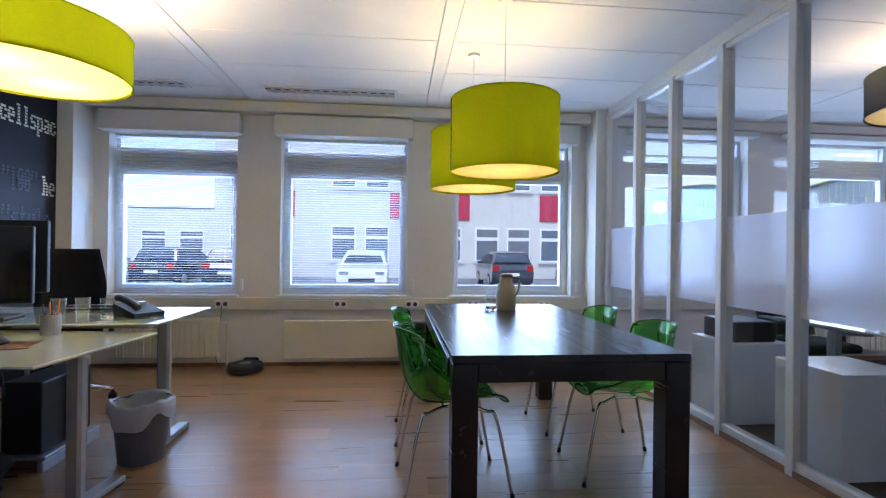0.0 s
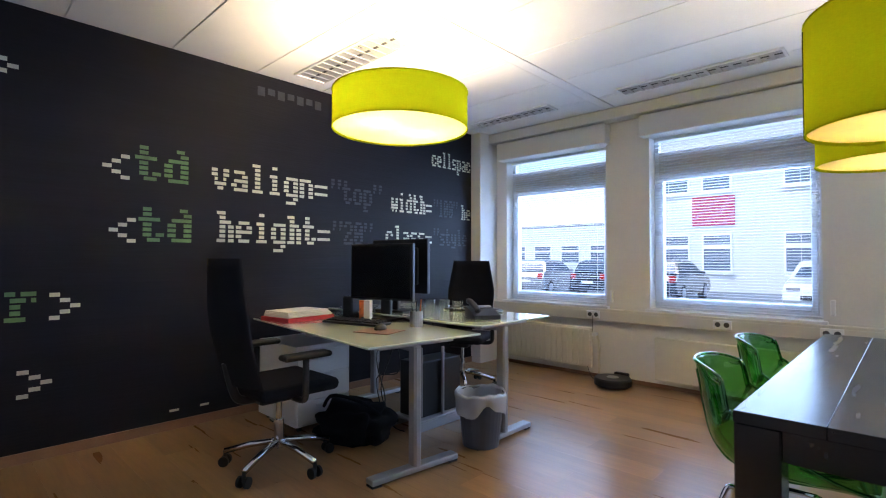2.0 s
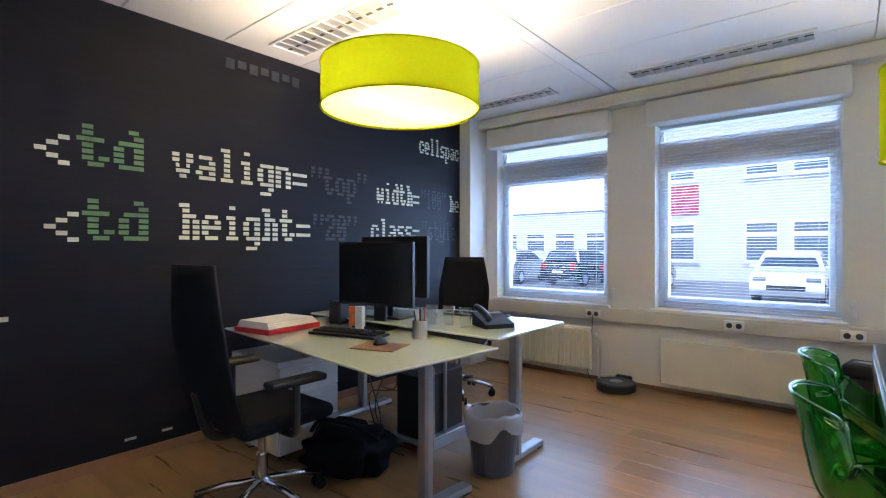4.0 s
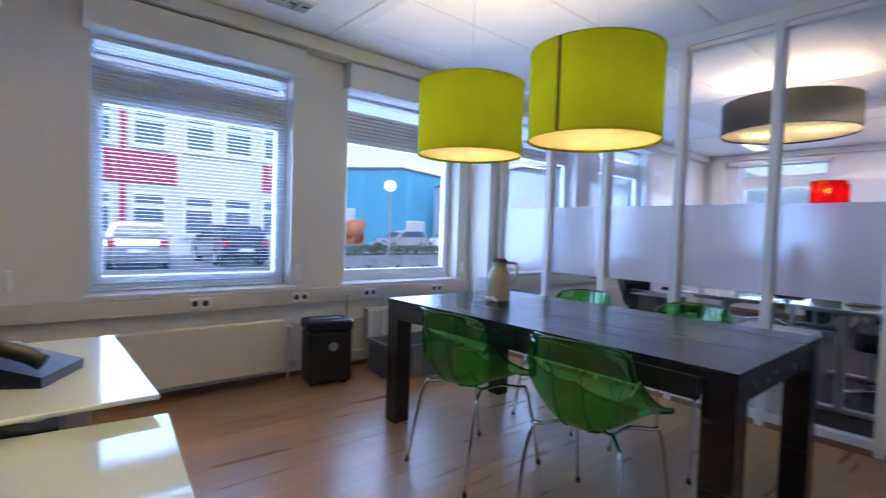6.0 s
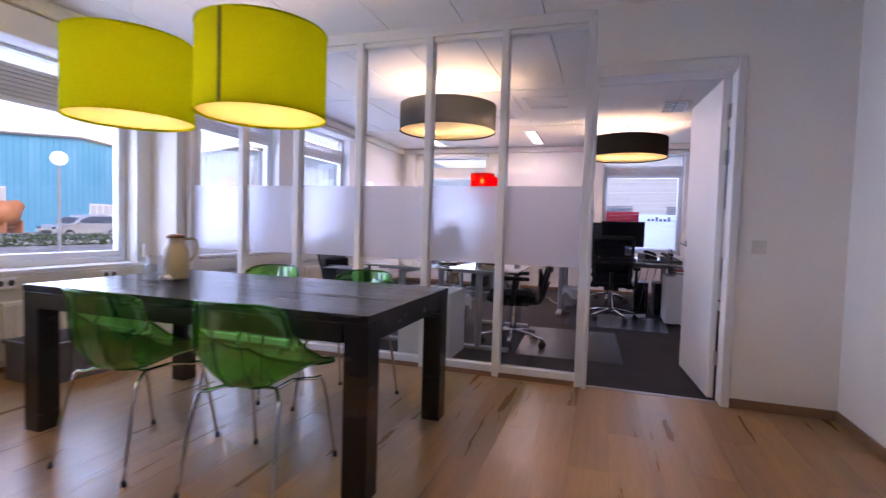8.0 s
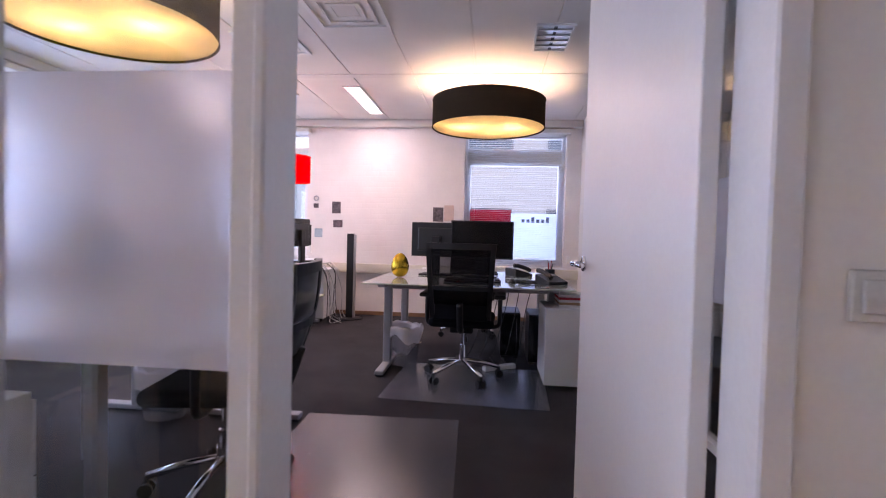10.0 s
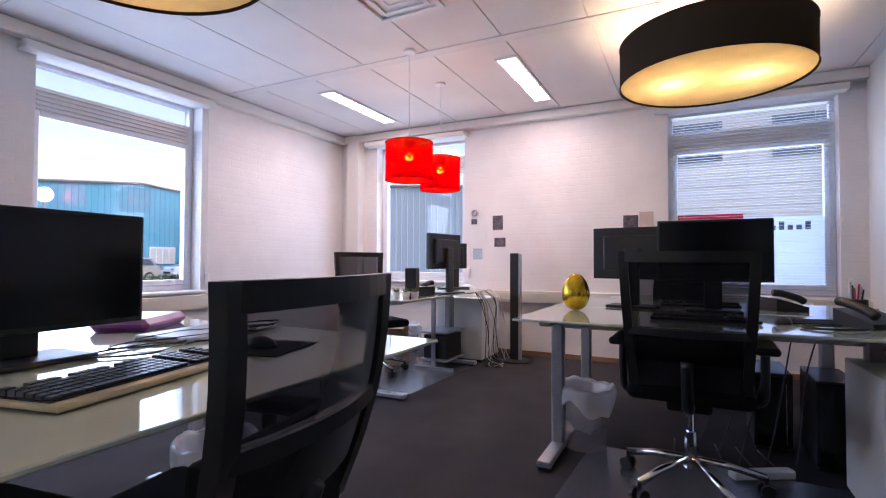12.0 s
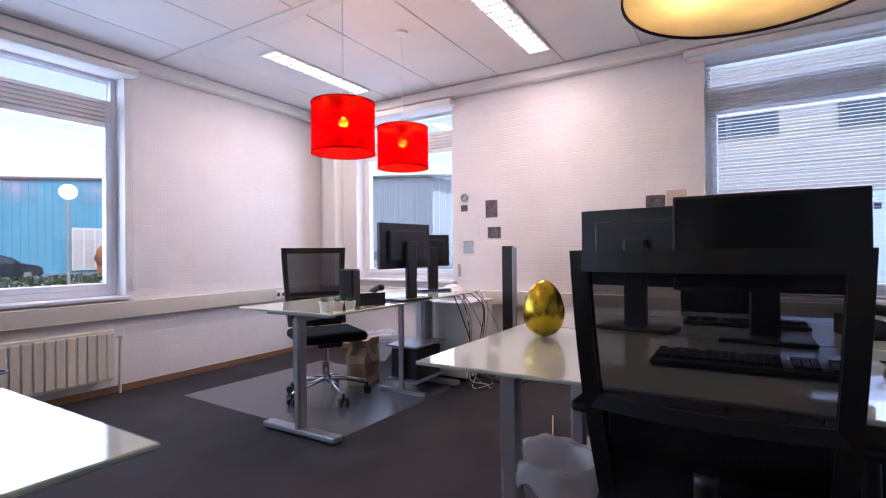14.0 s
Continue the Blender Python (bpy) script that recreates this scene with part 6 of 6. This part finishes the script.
# ---- office: the desk in the far corner ----
desk(6.56, 3.07, 0, 1.60, 0.76, "glass-topped desk in the far corner under red lamps", "glass desks")
office_chair(6.53, 3.50, 150, "black mesh-back office chair on a grey mat", "mesh", 1.10, False, 25)
monitor(6.56, 2.80, 0.7405, 172, 0.48, 0.30, "black monitor seen from behind on the corner desk", 0.21)
monitor(7.30, 3.08, 0.7405, 150, 0.36, 0.26, "narrow black monitor seen from behind", 0.20)
flat("speaker", BLACK, 6.02, 2.80, 0.7405, 10, 0.09, 0.09, 0.225, "tall black desk speaker", "speaker", 0.008)
desk_phone(6.23, 2.86, 0.7405, 150, "black desk phone on the corner desk")
for k, x in enumerate((5.86, 5.91, 5.955)):
    r = thing("succulent_pot", x, 2.84 - 0.05 * k, 0.7405, 0, "small green succulent in a white pot", "potted plant", "small succulents")
    bm = bmesh.new()
    lathe(bm, [(0.002, 0), (0.025, 0), (0.032, 0.05), (0.029, 0.05), (0.026, 0.042), (0.002, 0.042)], 16)
    part("pot", bm, WHITE, r)
    for i in range(9):
        a = i * 2.4
        bm = bmesh.new()
        rod(bm, (0.004 * math.cos(a), 0.004 * math.sin(a), 0.042), (0.024 * math.cos(a), 0.024 * math.sin(a), 0.06 + 0.003 * i), 0.007, 0.001, 6)
        part("leaf", bm, PLANT, r)
r = thing("computer_holder", 7.12, 3.06, 0, 0, "silver trolley with a computer and hanging cables", "trolley")
pbox("shelf", STEEL, r, -0.26, 0.16, -0.14, 0.14, 0.08, 0.10, 0.004)
pbox("upper_shelf", STEEL, r, -0.26, 0.16, -0.14, 0.14, 0.34, 0.355, 0.004)
for sx in (-0.25, 0.15):
    pbox("upright", STEEL, r, sx - 0.012, sx + 0.012, -0.02, 0.02, 0.0, 0.66, 0.003)
    pbox("foot", STEEL, r, sx - 0.02, sx + 0.02, -0.2, 0.2, 0, 0.03, 0.004)
bm = bmesh.new()
box(bm, -0.22, 0.11, -0.12, 0.12, 0.101, 0.32, 0.006, 2)
part("computer", bm, BLACK, r)
r = thing("side_cabinet", 7.60, 3.02, 0, 0, "white low cabinet covered with loose cables", "cabinet")
pbox("body", WHITE, r, -0.24, 0.24, -0.25, 0.25, 0.03, 0.62, 0.004)
pbox("plinth", BLACK, r, -0.22, 0.22, -0.23, 0.23, 0, 0.0295, 0)
pbox("top_panel", WHITE, r, -0.25, 0.25, -0.26, 0.26, 0.6205, 0.64, 0.003)
for k in range(12):
    rnd = random.Random(90 + k)
    x, y = 7.12 + 0.045 * k, 2.66 + rnd.uniform(-0.03, 0.06)
    cable([(x, y + 0.1, 0.73), (x + rnd.uniform(-.08, .08), y, 0.60), (x + rnd.uniform(-.15, .15), y - 0.02, 0.35), (x + rnd.uniform(-.1, .12), y - 0.03, 0.12), (x + rnd.uniform(-.1, .2), y - 0.05, 0.014), (x + 0.1, y - 0.12, 0.012)], 0.004, (BLACK, PAPER, STEEL)[k % 3], "loose hanging cable beside the white cabinet")
# plain white half-dome, an unidentified device that gives no light
r = thing("desk_lamp", 7.62, 3.05, 0.6405, 0, "white rounded device on the cabinet", "device")
bm = bmesh.new()
bmesh.ops.create_uvsphere(bm, u_segments=18, v_segments=10, radius=0.12)
for v in bm.verts:
    v.co.z = max(0, v.co.z) * 1.1
part("shell", bm, WHITE, r, smooth=True)
r = thing("paper_bag", 6.98, 3.52, 0, 15, "crumpled brown paper bag on the carpet", "paper bag")
bm = bmesh.new()
box(bm, -0.13, 0.13, -0.08, 0.08, 0, 0.36)
bmesh.ops.subdivide_edges(bm, edges=bm.edges[:], cuts=5, use_grid_fill=True)
for v in bm.verts:
    q = 0.05 * noise.noise(v.co * 9)
    v.co.x += q * (v.co.z > 0.01)
    v.co.y += 0.04 * noise.noise(v.co * 8 + Vector((3, 1, 2))) * (v.co.z > 0.01)
part("bag", bm, KRAFT, r)
bin_(7.30, 3.62, 0, 0.34, "white waste bin by the corner desk", False)
r = thing("floor_stand", 7.62, 2.50, 0, 0, "slim black and silver standing column", "stand")
bm = bmesh.new()
lathe(bm, [(0.003, 0), (0.15, 0), (0.15, 0.012), (0.003, 0.018)], 28)
part("base", bm, BLACK, r)
pbox("column", BLACK, r, -0.02, 0.02, -0.03, 0.06, 0.018, 1.10, 0.004)
pbox("front", STEEL, r, -0.024, 0.024, -0.055, -0.0305, 0.018, 1.09, 0.004, "silver front strip")

# ---- office: things on the east wall ----
def wall_sheet(y0, y1, z0, z1, mat, label, name="photo"):
    bm = bmesh.new()
    box(bm, EX - 0.004, EX - 0.001, y0, y1, z0, z1)
    return solid(name, mat, bm, label, "print", "prints on the wall")


wall_sheet(2.77, 2.89, 1.37, 1.53, PHOTO, "dark photo print taped to the wall")
wall_sheet(2.74, 2.87, 1.18, 1.28, PHOTO, "dark photo print taped to the wall")
wall_sheet(3.08, 3.15, 1.44, 1.50, PHOTO, "small dark photo print on the wall")
wall_sheet(3.02, 3.13, 1.04, 1.16, material("blue_card", (0.35, 0.45, 0.52), 0.6, var=0.3, scale=20), "pale blue card taped to the wall", "card")
wall_sheet(2.97, 3.12, 1.17, 1.36, PAPER, "white paper note taped to the wall", "paper_note")
wall_sheet(3.15, 3.20, 1.06, 1.25, PAPER, "narrow paper strip taped to the wall", "paper_note")
wall_sheet(1.36, 1.50, 1.29, 1.48, PHOTO, "dark photo on the wall beside the window")
wall_sheet(1.22, 1.35, 1.30, 1.51, material("pink_paper", (0.62, 0.48, 0.44), 0.7), "pinkish paper on the wall beside the window", "paper_note")
bm = bmesh.new()
tube(bm, [(EX - 0.012, 3.11 + 0.03 * math.cos(a * math.pi / 8), 1.57 + 0.03 * math.sin(a * math.pi / 8)) for a in range(17)], 0.010, 8)
solid("tape_ring", STEEL, bm, "grey ring hanging on the wall", "ring")

sg = thing("window_sign", EX + 0.125, 0, 0, 0, "frosted window film with a red block and grey print", "window sign")
pbox("film", SIGNF, sg, 0, 0.002, -0.17, 1.03, 0.83, 1.43, 0)
pbox("red_block", FILMR, sg, -0.003, -0.0005, 0.46, 1.03, 1.27, 1.47, 0)
for k in range(6):
    pbox("print_bar", SIGNT, sg, -0.003, -0.0005, -0.05 + 0.065 * k, -0.05 + 0.065 * k + 0.04, 1.31, 1.355 + (0.03 if k in (0, 3) else 0), 0)
bm = bmesh.new()
tube(bm, [(5.93, WY - 0.02, 0.86), (5.93, WY - 0.02, 2.45)], 0.004, 6)
solid("blind_strap", PAPER, bm, "thin white shutter strap beside the window", "strap")

# ---- floor boards ----
floor = bpy.data.objects["floor_base"]
floor.name = "floor"
tagged(floor, "warm brown oak laminate floor")
PW, PL = 0.187, 1.29
cache = {}


def plank_mesh(l, w):
    key = (round(l, 3), round(w, 3))
    if key not in cache:
        bm = bmesh.new()
        box(bm, 0.0004, l - 0.0004, 0.0006, w - 0.0006, -0.0115, 0.0)
        cache[key] = mesh("plank", bm, PLANK)
    return cache[key]


y, row = -0.517, 0
while y < WY:
    y0, y1 = max(y, SY), min(y + PW, WY)
    x = BX - (0.47 * row % PL)
    while x < PX + 0.04:
        x0, x1 = max(x, BX), min(x + PL, PX + 0.045)
        if x1 - x0 > 0.05 and y1 - y0 > 0.01:
            p = new("plank", plank_mesh(x1 - x0, y1 - y0))
            p.parent = floor
            p.location = (x0, y0, 0)
        x += PL
    y += PW
    row += 1
